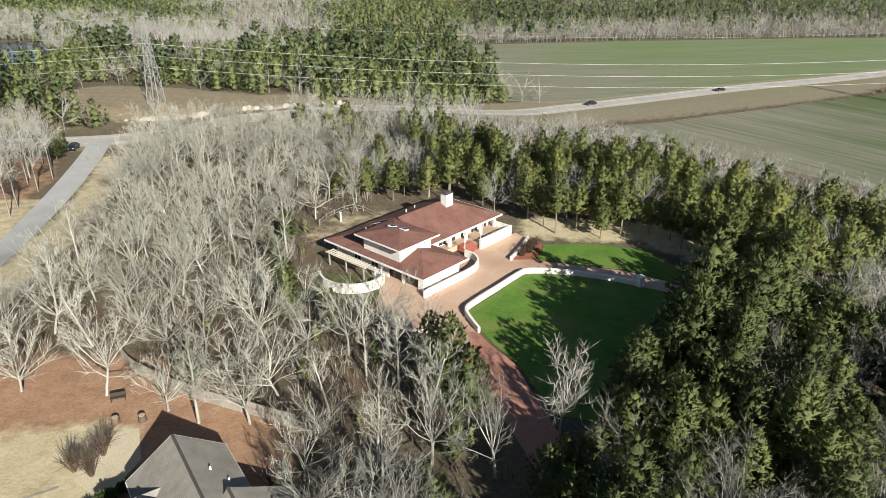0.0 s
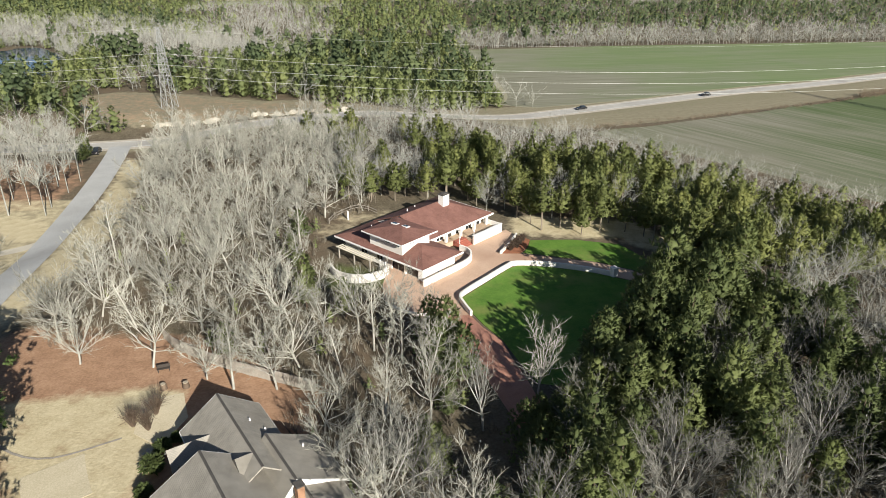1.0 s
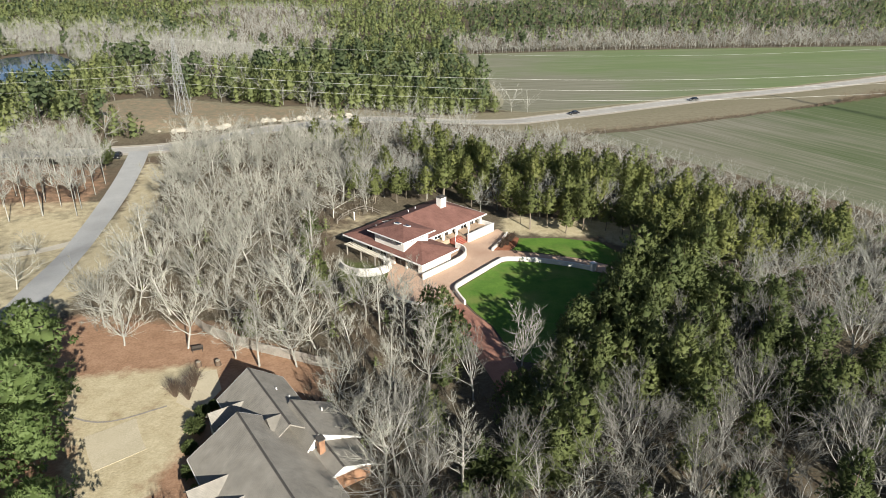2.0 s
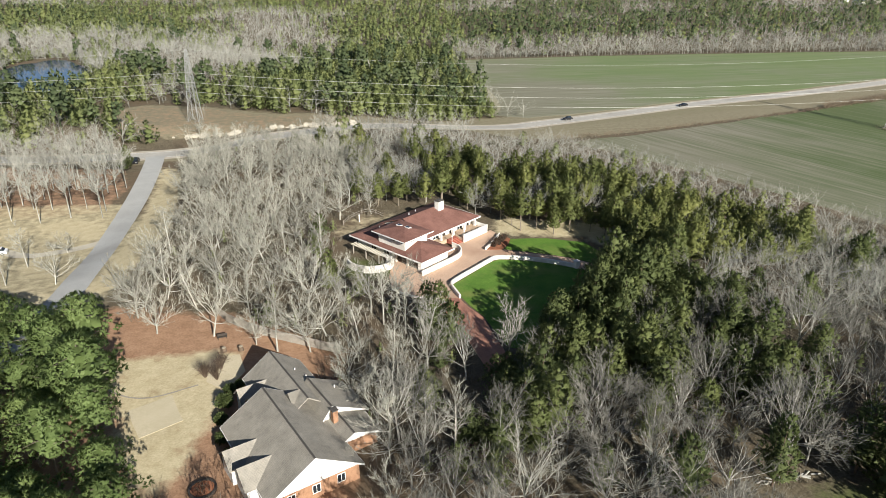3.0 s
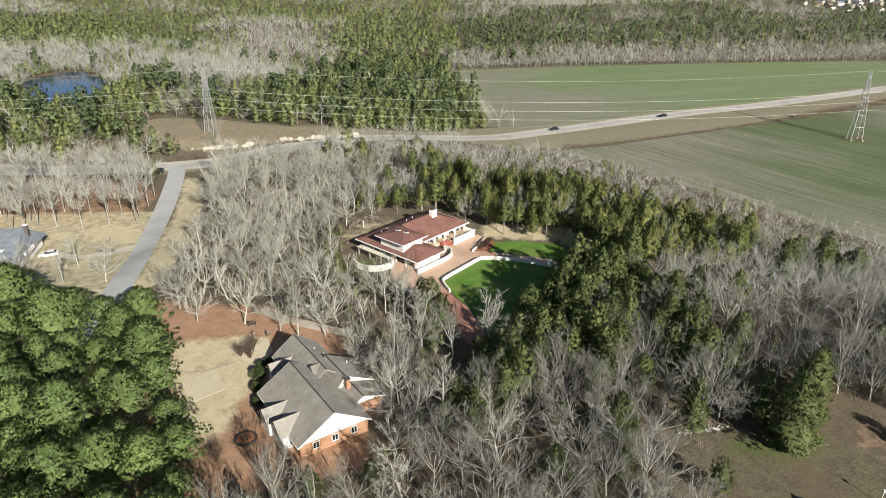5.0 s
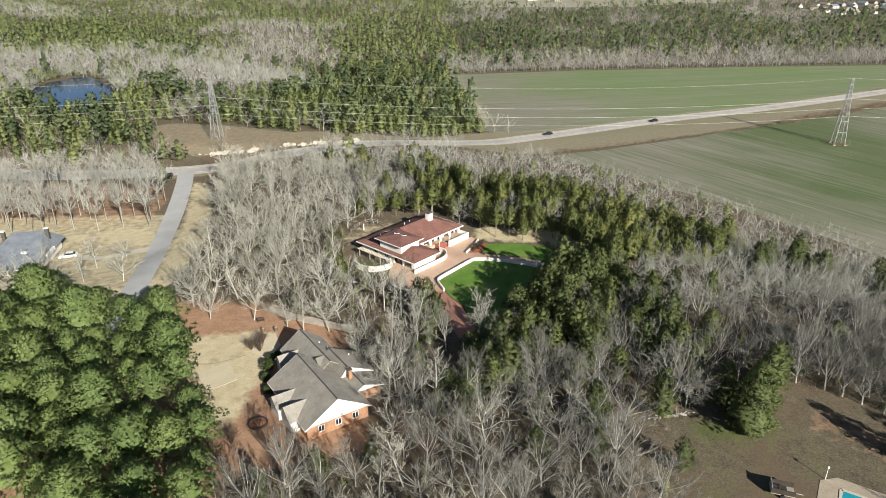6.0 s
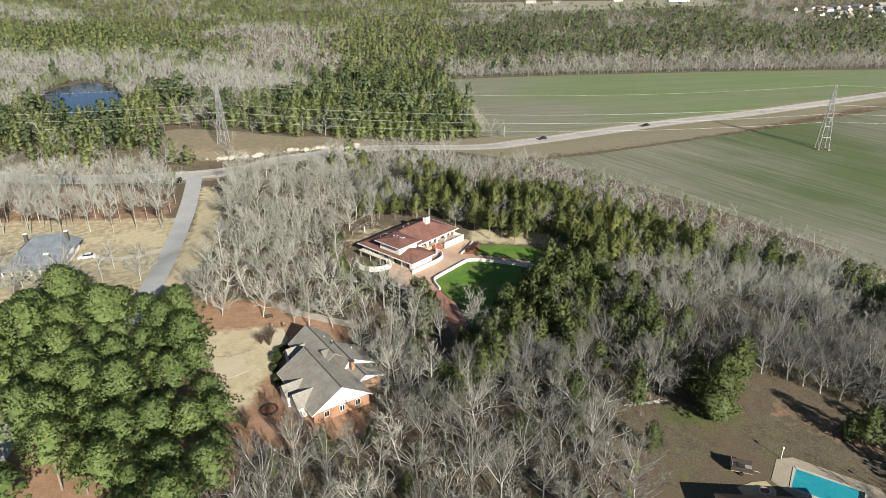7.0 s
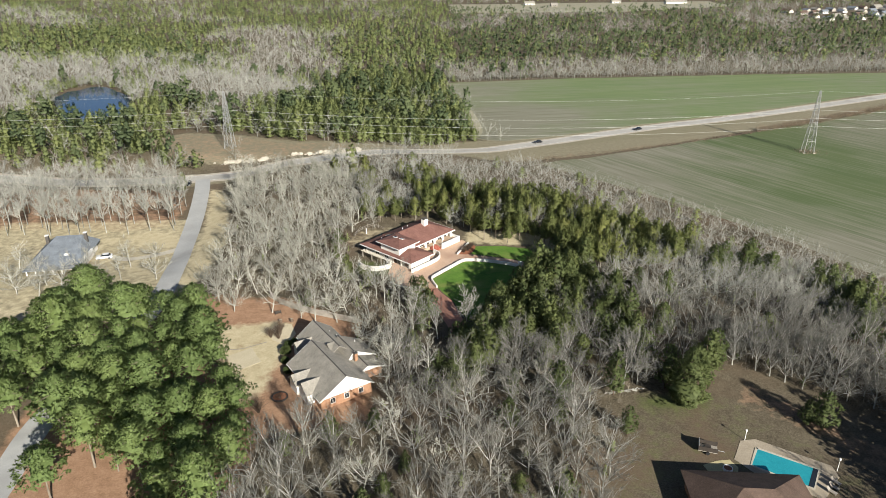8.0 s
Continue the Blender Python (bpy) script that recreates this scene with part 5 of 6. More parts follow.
def bare_tree_meshes(seed, h, fork, limbs, spread, subs=9, twigs=9, thick=1.0):
    """Trunk with ascending limbs that fork again, and a domed crown of fine branches."""
    rnd = random.Random(seed)
    trunk, crown = Geo(), Geo()
    pts, rr, d = limb(trunk, (0, 0, -0.3), Vector((rnd.gauss(0, 0.08), rnd.gauss(0, 0.08), 1)), h * fork, 0.0145 * h * thick, 3, 6, rnd, 0.1, 0.06, 0.7 if fork < 0.5 else 0.3)
    top, tr = pts[-1], rr[-1]
    leader = fork > 0.5
    for k in range(limbs):
        if leader:
            f = 0.32 + 0.66 * (k + rnd.random()) / limbs
            i = min(2, int(f * 3))
            src = pts[i] + (pts[i + 1] - pts[i]) * (f * 3 - i)
            way = side_way(d, rnd, spread * rnd.uniform(0.6, 1.1) * (1.25 - 0.6 * f))
            ln = h * rnd.uniform(0.26, 0.4) * (1.2 - 0.5 * f)
            r = tr * rnd.uniform(0.6, 0.9) * (1.3 - 0.7 * f)
        else:
            src = pts[2] if rnd.random() < 0.4 and k > 1 else top
            way = side_way(d, rnd, spread * (rnd.uniform(0.1, 0.7) if k < 3 else rnd.uniform(0.6, 1.25)))
            ln = min((h - src.z) * rnd.uniform(0.8, 1.0) / max(0.8, way.z), h * 0.6)
            r = tr * rnd.uniform(0.45, 0.75)
        lp, lr, ld = limb(trunk, src, way, ln, r, 4, 4, rnd, 0.07, 0.17, 0.2)
        for j in range(subs):
            i = rnd.choice((0, 1, 1, 2, 2, 2, 3, 3, 3))
            f = rnd.random()
            sp = lp[i] * (1 - f) + lp[i + 1] * f
            sd = side_way((lp[i + 1] - lp[i]).normalized(), rnd, rnd.uniform(0.35, 1.0))
            sd.z += 0.12
            sl = ln * rnd.uniform(0.28, 0.5) * (1.0 - 0.12 * i)
            r = max(0.036, lr[i] * 0.55)
            mid = sp + sd.normalized() * sl * 0.5 + Vector((rnd.gauss(0, 1), rnd.gauss(0, 1), rnd.gauss(0.4, 1))) * 0.07 * sl
            end = mid + (sd.normalized() + Vector((rnd.gauss(0, 0.22), rnd.gauss(0, 0.22), 0.2))).normalized() * sl * 0.55
            crown.tube(sp, mid, r, r * 0.62, 3)
            crown.tube(mid, end, r * 0.62, 0, 3)
            for q in range(twigs):
                f = rnd.uniform(0.15, 1.0)
                a, b, g = (sp, mid, f * 2) if f < 0.5 else (mid, end, f * 2 - 1)
                tp = a + (b - a) * g
                td = side_way((b - a).normalized(), rnd, rnd.uniform(0.3, 0.95))
                td.z += 0.22
                n = td.orthogonal().normalized()
                n = (n * math.cos(q) + td.cross(n).normalized() * math.sin(q)) * 0.027
                crown.face([tp - n, tp + n, tp + td.normalized() * sl * rnd.uniform(0.35, 0.75)])
    return trunk, crown


def spray(g, c, d, size, rnd, n=3, slim=1.0, low=0.1, high=1.1):
    """A small fan of pointed leaf blades."""
    d = d.normalized()
    for _ in range(n):
        w = side_way(d, rnd, rnd.uniform(low, high))
        s = w.orthogonal().normalized()
        a = rnd.random() * 3.1
        s = (s * math.cos(a) + w.cross(s) * math.sin(a)) * size * slim * rnd.uniform(0.2, 0.34)
        i = len(g.v)
        tip = c + w * size * rnd.uniform(0.7, 1.2)
        if s.cross(tip - c).dot(d) < 0:
            s = -s
        g.v += [tuple(c - s), tuple(c + s), tuple(tip)]
        g.f.append((i, i + 1, i + 2))


def lump(g, c, r, rnd, flat=1.0):
    """A rough eight-sided core inside a clump, so that the crown is not hollow."""
    i = len(g.v)
    ways = [(1, 0, 0), (-1, 0, 0), (0, 1, 0), (0, -1, 0), (0, 0, 1), (0, 0, -1)]
    g.v += [(c.x + x * r * rnd.uniform(0.7, 1.2), c.y + y * r * rnd.uniform(0.7, 1.2), c.z + z * r * flat * rnd.uniform(0.7, 1.2)) for x, y, z in ways]
    g.f += [(i + a, i + b, i + e) for a, b, e in ((0, 2, 4), (2, 1, 4), (1, 3, 4), (3, 0, 4), (2, 0, 5), (1, 2, 5), (3, 1, 5), (0, 3, 5))]


def cedar_meshes(seed, h, rad, bare=0.18, n=520, blade=0.46):
    """A red cedar: tapering, lobed, with upswept tufts of fine foliage over a dark core."""
    rnd = random.Random(seed)
    trunk, crown = Geo(), Geo()
    limb(trunk, (0, 0, -0.3), Vector((0, 0, 1)), h * 0.9, 0.012 * h + 0.05, 4, 5, rnd, 0.2, 0.03, 0.15)
    lean = [rnd.uniform(0, 6.28) for _ in range(4)]

    def radius(u, a):
        prof = min(1.0, (u + 0.05) * 4.0) ** 0.7 * (1 - u) ** 0.58
        lobes = 0.20 * math.sin(3 * a + lean[0] + 3 * u) + 0.17 * math.sin(5 * a + lean[1] + 9 * u) + 0.2 * math.sin(15 * u + lean[2] + 2 * a) + 0.12 * math.sin(9 * a + 21 * u + lean[3])
        return rad * prof * (1 + lobes) + 0.1
    for k in range(8):
        u = (k + 0.5) / 8
        a = rnd.uniform(0, 6.28)
        r = radius(u, a)
        i = len(crown.v)
        lump(crown, Vector((0.15 * r * math.cos(a), 0.15 * r * math.sin(a), h * (bare + (1 - bare) * u))), 0.56 * r, rnd, min(1.2, 0.11 * h / r))
        crown.rounded(i, (0, 0, h * (bare + (1 - bare) * u) - 0.3 * r))
    for k in range(n):
        u = min(0.985, 1 - (1 - rnd.random()) ** 0.62)
        a = rnd.uniform(0, 6.28)
        r = radius(u, a) * rnd.uniform(0.72, 1.0)
        z = h * (bare + (1 - bare) * u)
        c = Vector((r * math.cos(a), r * math.sin(a), z))
        out = Vector((math.cos(a), math.sin(a), 0.75 + u))
        i = len(crown.v)
        spray(crown, c, out, blade * rnd.uniform(0.75, 1.3), rnd, 5, 0.8, 0.15, 0.95)
        crown.rounded(i, (0, 0, z - 0.2 * r - 0.15))
        crown.rounded(i, c - out.normalized() * 0.35)
    for k in range(4):
        spray(crown, Vector((0, 0, h * (0.93 + 0.02 * k))), Vector((0, 0, 1)), blade, rnd, 3, 0.6, 0.1, 0.6)
    return trunk, crown


def pine_meshes(seed, h, rad, puffs=140):
    """A pine: a bare bole under a broad, closed dome of needle clumps."""
    rnd = random.Random(seed)
    trunk, crown = Geo(), Geo()
    limb(trunk, (0, 0, -0.3), Vector((0, 0, 1)), h * 0.9, 0.017 * h, 5, 6, rnd, 0.2, 0.025, 0.25)
    wave = [rnd.uniform(0, 6.28) for _ in range(3)]
    low, tall = h * 0.46, h * 0.5

    def reach(u, a):
        return rad * min(1.0, 0.55 + 2.2 * u) * (1 - u ** 2.6) ** 0.55 * (1 + 0.14 * math.sin(3 * a + wave[0] + 4 * u) + 0.13 * math.sin(5 * a + wave[1] + 7 * u) + 0.08 * math.sin(12 * u + wave[2]))
    for k in range(8):
        u = (k + 0.3) / 8
        a = rnd.uniform(0, 6.28)
        i = len(crown.v)
        lump(crown, Vector((0.1 * rad * math.cos(a), 0.1 * rad * math.sin(a), low + tall * u)), 0.58 * reach(u, a), rnd, 0.4)
        crown.rounded(i, (0, 0, low))
    for k in range(puffs):
        u = ((k + rnd.random()) / puffs) ** 0.85
        a = 2.39996 * k + rnd.gauss(0, 0.3)
        r = reach(u, a) * rnd.uniform(0.72, 1.04)
        z = low + tall * u
        out = Vector((math.cos(a) * (1 - 0.7 * u), math.sin(a) * (1 - 0.7 * u), 0.3 + u)).normalized()
        c = Vector((r * math.cos(a), r * math.sin(a), z))
        size = rnd.uniform(0.45, 0.9)
        if k % 10 == 0:
            trunk.tube((0, 0, z - 0.8), c - Vector((0, 0, 0.3)), 0.07, 0.03, 3)
        i = len(crown.v)
        lump(crown, c - out * 0.6, size * 0.42, rnd, 0.8)
        for _ in range(6):
            w = (Vector((rnd.gauss(0, 0.9), rnd.gauss(0, 0.9), rnd.gauss(0.1, 0.7))) + out * 0.8).normalized()
            spray(crown, c + Vector((w.x, w.y, w.z * 0.8)) * size * rnd.uniform(0.3, 0.95), w, 0.56, rnd, 6, 0.62, 0.3, 1.3)
        crown.rounded(i, c - out * 1.1)
        crown.rounded(i, (0, 0, z))
    return trunk, crown


def tree_master(name, meshes, mats, label, category, group, crown_label):
    t = thing(name, pose(0, 0, -200), label, category, group)
    part("trunk", meshes[0].mesh("trunk", mats[0]), None, t)
    part("crown", meshes[1].mesh("crown", mats[1]), None, t, crown_label)
    return t


class Planter:
    """Plants the master itself first, then copies of it."""

    def __init__(self, masters):
        self.masters, self.used = masters, [False] * len(masters)

    def plant(self, k, x, y, scale, turn, tilt=0.0, label=""):
        k %= len(self.masters)
        m = Matrix.LocRotScale((x, y, float(land(x, y))), Euler((tilt, 0, turn)), (scale, scale, scale * (0.92 + 0.16 * ((x * 7 + y * 3) % 1))))
        if not self.used[k]:
            self.used[k] = True
            ob = self.masters[k]
            ob.matrix_basis = m
        else:
            src = self.masters[k]
            keep = src.scale.copy()
            src.scale = (1, 1, 1)
            ob = copy_thing(src, m)
            src.scale = keep
        return tagged(ob, label)


def spread_points(poly, gap, seed, avoid=()):
    """Points in an outline, at least a gap apart."""
    rnd = random.Random(seed)
    x0, x1 = min(a for a, b in poly), max(a for a, b in poly)
    y0, y1 = min(b for a, b in poly), max(b for a, b in poly)
    cell, out = {}, []
    for _ in range(int((x1 - x0) * (y1 - y0) / gap ** 2 * 9)):
        x, y = rnd.uniform(x0, x1), rnd.uniform(y0, y1)
        if not inside(poly, x, y) or any(inside(p, x, y) for p in avoid):
            continue
        i, j = int(x // gap), int(y // gap)
        if any((x - a) ** 2 + (y - b) ** 2 < gap * gap for di in (-1, 0, 1) for dj in (-1, 0, 1) for a, b in cell.get((i + di, j + dj), ())):
            continue
        cell.setdefault((i, j), []).append((x, y))
        out.append((x, y))
    return out


HOUSE_SPOT = [(-3, 85), (17, 105), (2, 124), (-22, 104)]
COURT_SPOT = [(-22, 92), (-17, 86), (-10, 86), (-8, 92), (-16, 100)]
NEIGHBOUR_SPOT = [(-30, 51), (-21, 55), (-7, 37), (-6, 26), (-17, 20), (-33, 36)]
DRIVE_SPOT = [(-10, 91), (-9, 79), (0, 74), (2, 68), (6, 56), (8.5, 51), (13, 51), (14.5, 55), (18, 59), (24, 66), (29, 74), (33, 82), (38, 85), (39, 94), (34, 105), (16, 107), (12, 112), (0, 96)]
HOLLOW = [(-1, 51), (6, 50), (14, 50), (13, 33), (1, 33)]
BACK_YARD = [(-25, 107), (-20, 119), (-13, 120), (-8, 114), (-16, 104)]
DRIVE_VIEW = [(0, 72), (4, 57), (6, 50), (12, 50), (16, 57)]
NO_TREES = [HOLLOW, DRIVE_VIEW, HOUSE_SPOT, COURT_SPOT, NEIGHBOUR_SPOT, DRIVE_SPOT, BACK_YARD, YARD_STRAW[0]]

BARE_SHAPES = ((1, 12, 0.26, 11, 1.1), (2, 13, 0.34, 10, 1.0), (3, 11, 0.2, 11, 1.2), (4, 13.5, 0.36, 10, 0.95), (5, 12, 0.30, 11, 1.05), (6, 10.5, 0.24, 10, 1.2), (7, 13, 0.85, 16, 0.95), (8, 12, 0.8, 15, 1.1))
BARE = Planter([tree_master("bare_tree", bare_tree_meshes(s, h, fork, n, spread, 9 if fork < 0.5 else 6), (M["bark_pale"], M["twig_pale"]), "leafless grey deciduous tree with pale forking branches", "tree", "bare trees", "fine pale twigs")
                for s, h, fork, n, spread in BARE_SHAPES])
GREY = Planter([tree_master("bare_tree", bare_tree_meshes(s, h, fork, n, spread, 9, 11, 1.0), (M["bark_grey"], M["twig_grey"]), "leafless grey-brown tree with a dense fine crown", "tree", "bare trees", "fine grey twigs")
                for s, h, fork, n, spread in ((11, 13, 0.32, 9, 0.75), (12, 12, 0.28, 10, 0.9), (13, 14, 0.38, 8, 0.7), (14, 11, 0.24, 9, 1.0))])
CEDAR_SHAPES = ((21, 9.0, 2.7, 0.10), (22, 10.0, 2.4, 0.16), (23, 8.0, 2.9, 0.08), (24, 11.0, 2.8, 0.18), (25, 9.5, 3.1, 0.12))
CEDAR = Planter([tree_master("cedar_tree", cedar_meshes(s, h, r, b, 560, 0.5), (M["bark_brown"], M["cedar"]), "dense olive-green red cedar tree", "tree", "cedar trees", "ragged scale foliage")
                 for s, h, r, b in CEDAR_SHAPES])
BELT_CEDAR = Planter([tree_master("slender_cedar", cedar_meshes(s + 10, h, r * 0.84, b + 0.18, 330, 0.55), (M["bark_stem"], M["slender_cedar"]), "slender yellow-green red cedar in the belt behind the house", "tree", "cedar trees", "ragged scale foliage")
                      for s, h, r, b in CEDAR_SHAPES])
PINE = Planter([tree_master("pine_tree", pine_meshes(s, h, r), (M["bark_stem"], M["pine"]), "tall pine with clumped bright green needles", "tree", "pine trees", "clumped needles")
                for s, h, r in ((31, 16, 4.9), (32, 15, 5.3), (33, 17, 4.7), (34, 14.5, 5.0))])
rng = random.Random(77)
EAST_BARE, ROW_BARE, WEST_BARE = [], [], []

WEST_WOOD = [(-78, 180), (-60, 184), (-36, 190), (-24, 160), (-14, 128), (-22, 104), (-24, 92), (-12, 76), (-2, 70), (2, 58), (0, 44), (-6, 30), (-12, 40), (-18, 52), (-14, 60), (-30, 66), (-42, 74), (-54, 68), (-59, 84), (-60, 110), (-70, 146)]
for x, y in spread_points(WEST_WOOD, 4.8, 1, NO_TREES):
    green = rng.random() < (0.22 if x > -34 else 0.03)
    if green:
        CEDAR.plant(rng.randrange(5), x, y, rng.uniform(0.6, 0.95), rng.uniform(0, 6.28))
    elif y > 104:
        WEST_BARE.append((x, y, rng.uniform(0.7, 0.98)))
    else:
        BARE.plant(rng.randrange(8), x, y, rng.uniform(0.7, 0.98), rng.uniform(0, 6.28), rng.gauss(0, 0.05))
SOUTH_WOOD = [(-9, 35), (-2, 44), (2, 56), (9, 50), (15, 42), (26, 28), (36, 22), (38, 10), (34, -2), (36, -30), (-30, -30), (-29, 4), (-24, 14), (-17, 11), (-8, 19)]
for x, y in spread_points(SOUTH_WOOD, 4.1, 2, NO_TREES):
    if rng.random() < 0.15:
        CEDAR.plant(rng.randrange(5), x, y, rng.uniform(0.5, 0.8), rng.uniform(0, 6.28))
    else:
        (GREY if rng.random() < 0.88 else BARE).plant(rng.randrange(24), x, y, rng.uniform(0.7, 0.95), rng.uniform(0, 6.28), rng.gauss(0, 0.05))
EAST_WOOD = [(15, 53), (19, 59), (25, 66), (30, 74), (34, 81), (40, 84), (48, 83), (74, 90), (90, 104), (117, 105), (119, 60), (116, 30), (112, 4), (97, 17), (87, 27), (76, 36), (66, 39), (50, 32), (42, 24), (32, 24), (20, 34)]
NEAR_LAWN = [(15, 53), (19, 59), (25, 66), (30, 74), (34, 81), (40, 84), (52, 70), (48, 48), (34, 36), (22, 36)]
LAWN_EDGE = [(15, 53), (19, 59), (25, 66), (30, 74), (34, 81), (40, 84), (44, 78), (36, 66), (28, 58), (20, 48)]
for x, y in spread_points(LAWN_EDGE, 2.6, 17, NO_TREES):
    CEDAR.plant(rng.randrange(5), x, y, rng.uniform(0.95, 1.2) * (0.72 if y > 76 else 1.22 if y > 63 else 1.0), rng.uniform(0, 6.28))
YARD_EDGE = [(68, 38), (76, 35), (87, 26), (97, 16), (110, 6), (113, 16), (103, 26), (92, 36), (80, 45)]
for x, y in spread_points(YARD_EDGE, 3.0, 18, NO_TREES):
    GREY.plant(rng.randrange(4), x, y, rng.uniform(0.7, 0.95), rng.uniform(0, 6.28), rng.gauss(0, 0.05))
for x, y in spread_points(NEAR_LAWN, 3.0, 13, NO_TREES + [LAWN_EDGE]):
    if rng.random() < (0.82 if y > 60 else 0.5):
        CEDAR.plant(rng.randrange(5), x, y, rng.uniform(0.8, 1.3), rng.uniform(0, 6.28))
    else:
        (GREY if rng.random() < 0.88 else BARE).plant(rng.randrange(24), x, y, rng.uniform(0.65, 0.9), rng.uniform(0, 6.28), rng.gauss(0, 0.05))
for x, y in spread_points(EAST_WOOD, 4.4, 3, NO_TREES + [NEAR_LAWN, YARD_EDGE]):
    share = (0.85 if y > 60 else 0.5) if x < 46 and y > 34 else (0.25 if x < 60 else 0.08)
    if rng.random() < share:
        CEDAR.plant(rng.randrange(5), x, y, rng.uniform(0.85, 1.2), rng.uniform(0, 6.28))
    elif y < 62:
        (GREY if rng.random() < 0.88 else BARE).plant(rng.randrange(24), x, y, rng.uniform(0.65, 0.95), rng.uniform(0, 6.28), rng.gauss(0, 0.05))
    else:
        EAST_BARE.append((x, y, rng.uniform(0.65, 0.95)))
CEDAR_BELT = [(-38, 172), (-16, 180), (2, 172), (16, 146), (31, 150), (50, 152), (70, 122), (90, 105), (76, 90), (50, 83), (38, 84), (40, 95), (34, 107), (16, 110), (13, 117), (3, 124), (-9, 125), (-22, 128), (-24, 150)]
for x, y in spread_points(CEDAR_BELT, 3.55, 4, NO_TREES):
    if rng.random() < (0.6 if x < 0 else 0.1):
        EAST_BARE.append((x, y, rng.uniform(0.55, 0.8)))
    else:
        BELT_CEDAR.plant(rng.randrange(5), x, y, rng.uniform(0.75, 1.15), rng.uniform(0, 6.28))
PINES = [(-91, 33), (-88, 58), (-80, 64), (-68, 52), (-58, 57), (-47, 47), (-40, 30), (-31, 10), (-30, -25), (-38, -15), (-42, -2), (-59, 3), (-61, 9), (-70, 15), (-93, 15), (-100, 25)]
for x, y in spread_points(PINES, 4.6, 5, NO_TREES) + [(-61.0, -2.0)]:
    if min((p.x - x) ** 2 + (p.y - y) ** 2 for p in STREET) > (2.7 if y > 14 else 4.5) ** 2:
        PINE.plant(rng.randrange(4), x, y, rng.uniform(0.62, 1.05), rng.uniform(0, 6.28))

GROVE = [(82, -13), (92, -2), (108, -6), (114, -34), (78, -36)]
for x, y in spread_points(GROVE, 3.8, 15):
    if rng.random() < 0.3:
        CEDAR.plant(rng.randrange(5), x, y, rng.uniform(0.9, 1.2), rng.uniform(0, 6.28))
    else:
        BARE.plant(rng.randrange(8), x, y, rng.uniform(0.85, 1.05), rng.uniform(0, 6.28), rng.gauss(0, 0.05))

for x, y in ((89.0, -3.0), (92.0, 0.5), (94.5, 4.0), (97.0, 8.0), (100.0, 11.0), (96.0, -1.0), (100.0, 4.0), (93.0, -7.0), (104.0, 9.0)):
    CEDAR.plant(rng.randrange(5), x, y, rng.uniform(1.15, 1.4), rng.uniform(0, 6.28))
for x, y, r, seed in SHRUBS:
    round_shrub(x, y, r, seed)

# single trees that stand out
for x, y in ((88, 91), (96, 96), (101, 96), (102, 92), (113, 82), (115, 76), (116, 70), (117, 65), (111, 67)):
    for k in range(2):
        CEDAR.plant(rng.randrange(5), x + rng.gauss(0, 2.2), y + rng.gauss(0, 2.2), rng.uniform(0.9, 1.25), rng.uniform(0, 6.28))
WHITE = tree_master("sycamore_tree", bare_tree_meshes(52, 11.0, 0.3, 10, 0.68, 8, 8, 0.85), (M["bark_white"], M["twig_pale"]), "white-barked leafless sycamore at the edge of the lawn", "tree", "", "white branches")
WHITE.matrix_basis = pose(11.9, 56.8, Z)
BIG = tree_master("cedar_tree", cedar_meshes(29, 13.5, 4.7, 0.04, 1500, 0.56), (M["bark_brown"], M["cedar"]), "broad full-skirted red cedar standing at the edge of the yard", "tree", "cedar trees", "dense scale foliage")
BIG.matrix_basis = pose(56.4, 24.6, Z)
for x, y, s in ((45.0, 31.5, 1.15), (47.5, 34.0, 1.0)):
    GREY.plant(1, x, y, s, rng.uniform(0, 6.28))
for x, y, s in ((0.6, 64.5, 1.0), (-1.6, 67.0, 0.75), (2.6, 60.5, 1.0), (-0.5, 61.0, 0.9), (12.6, 38.5, 1.2), (10.4, 43.0, 0.9), (14.8, 42.0, 1.1), (11.2, 50.0, 0.62), (13.6, 49.0, 0.85), (9.2, 47.0, 0.72), (16.0, 47.0, 0.9), (16.0, 36.0, 1.2), (5.0, 35.0, 0.9), (8.5, 33.0, 1.0), (13.0, 33.0, 1.1), (53.5, 30.0, 1.1), (59.5, 30.0, 1.1), (63.5, 34.0, 1.2), (66.5, 37.5, 1.1), (50.0, 36.0, 1.1), (80.2, 16.6, 0.95), (78.0, 18.0, 0.7), (107.0, 51.0, 1.35), (112.0, 58.0, 1.2), (104.0, 58.0, 1.1), (116.0, 70.0, 1.1), (118.0, 76.0, 1.0), (93.0, 84.0, 0.9), (97.0, 86.0, 0.95), (41.5, 14.5, 0.7), (110.0, 56.0, 1.2), (-98.0, 170.0, 0.8), (-96.5, 164.0, 0.7)):
    CEDAR.plant(rng.randrange(5), x, y, s, rng.uniform(0, 6.28))
for x, y, s in ((-76, 84, 0.75), (-88, 95, 0.8), (-78, 67, 0.6), (-99, 76, 0.85), (-92, 78, 0.8), (-38, 63.2, 0.9), (-26, 58.4, 0.95), (-20.5, 58.2, 0.9), (-48, 64, 0.9), (-53, 72, 0.9), (-105, 80, 0.8), (-84, 104, 0.7), (-96, 84, 0.85), (-102, 70, 0.9), (-90, 68, 0.8), (-110, 74, 0.9), (-86, 84, 0.7), (-112, 88, 0.75), (-120, 92, 0.9), (-30, 60.5, 0.7), (-116, 82, 0.9), (-94, 70, 0.7)):
    BARE.plant(rng.randrange(8), x, y, s, rng.uniform(0, 6.28))
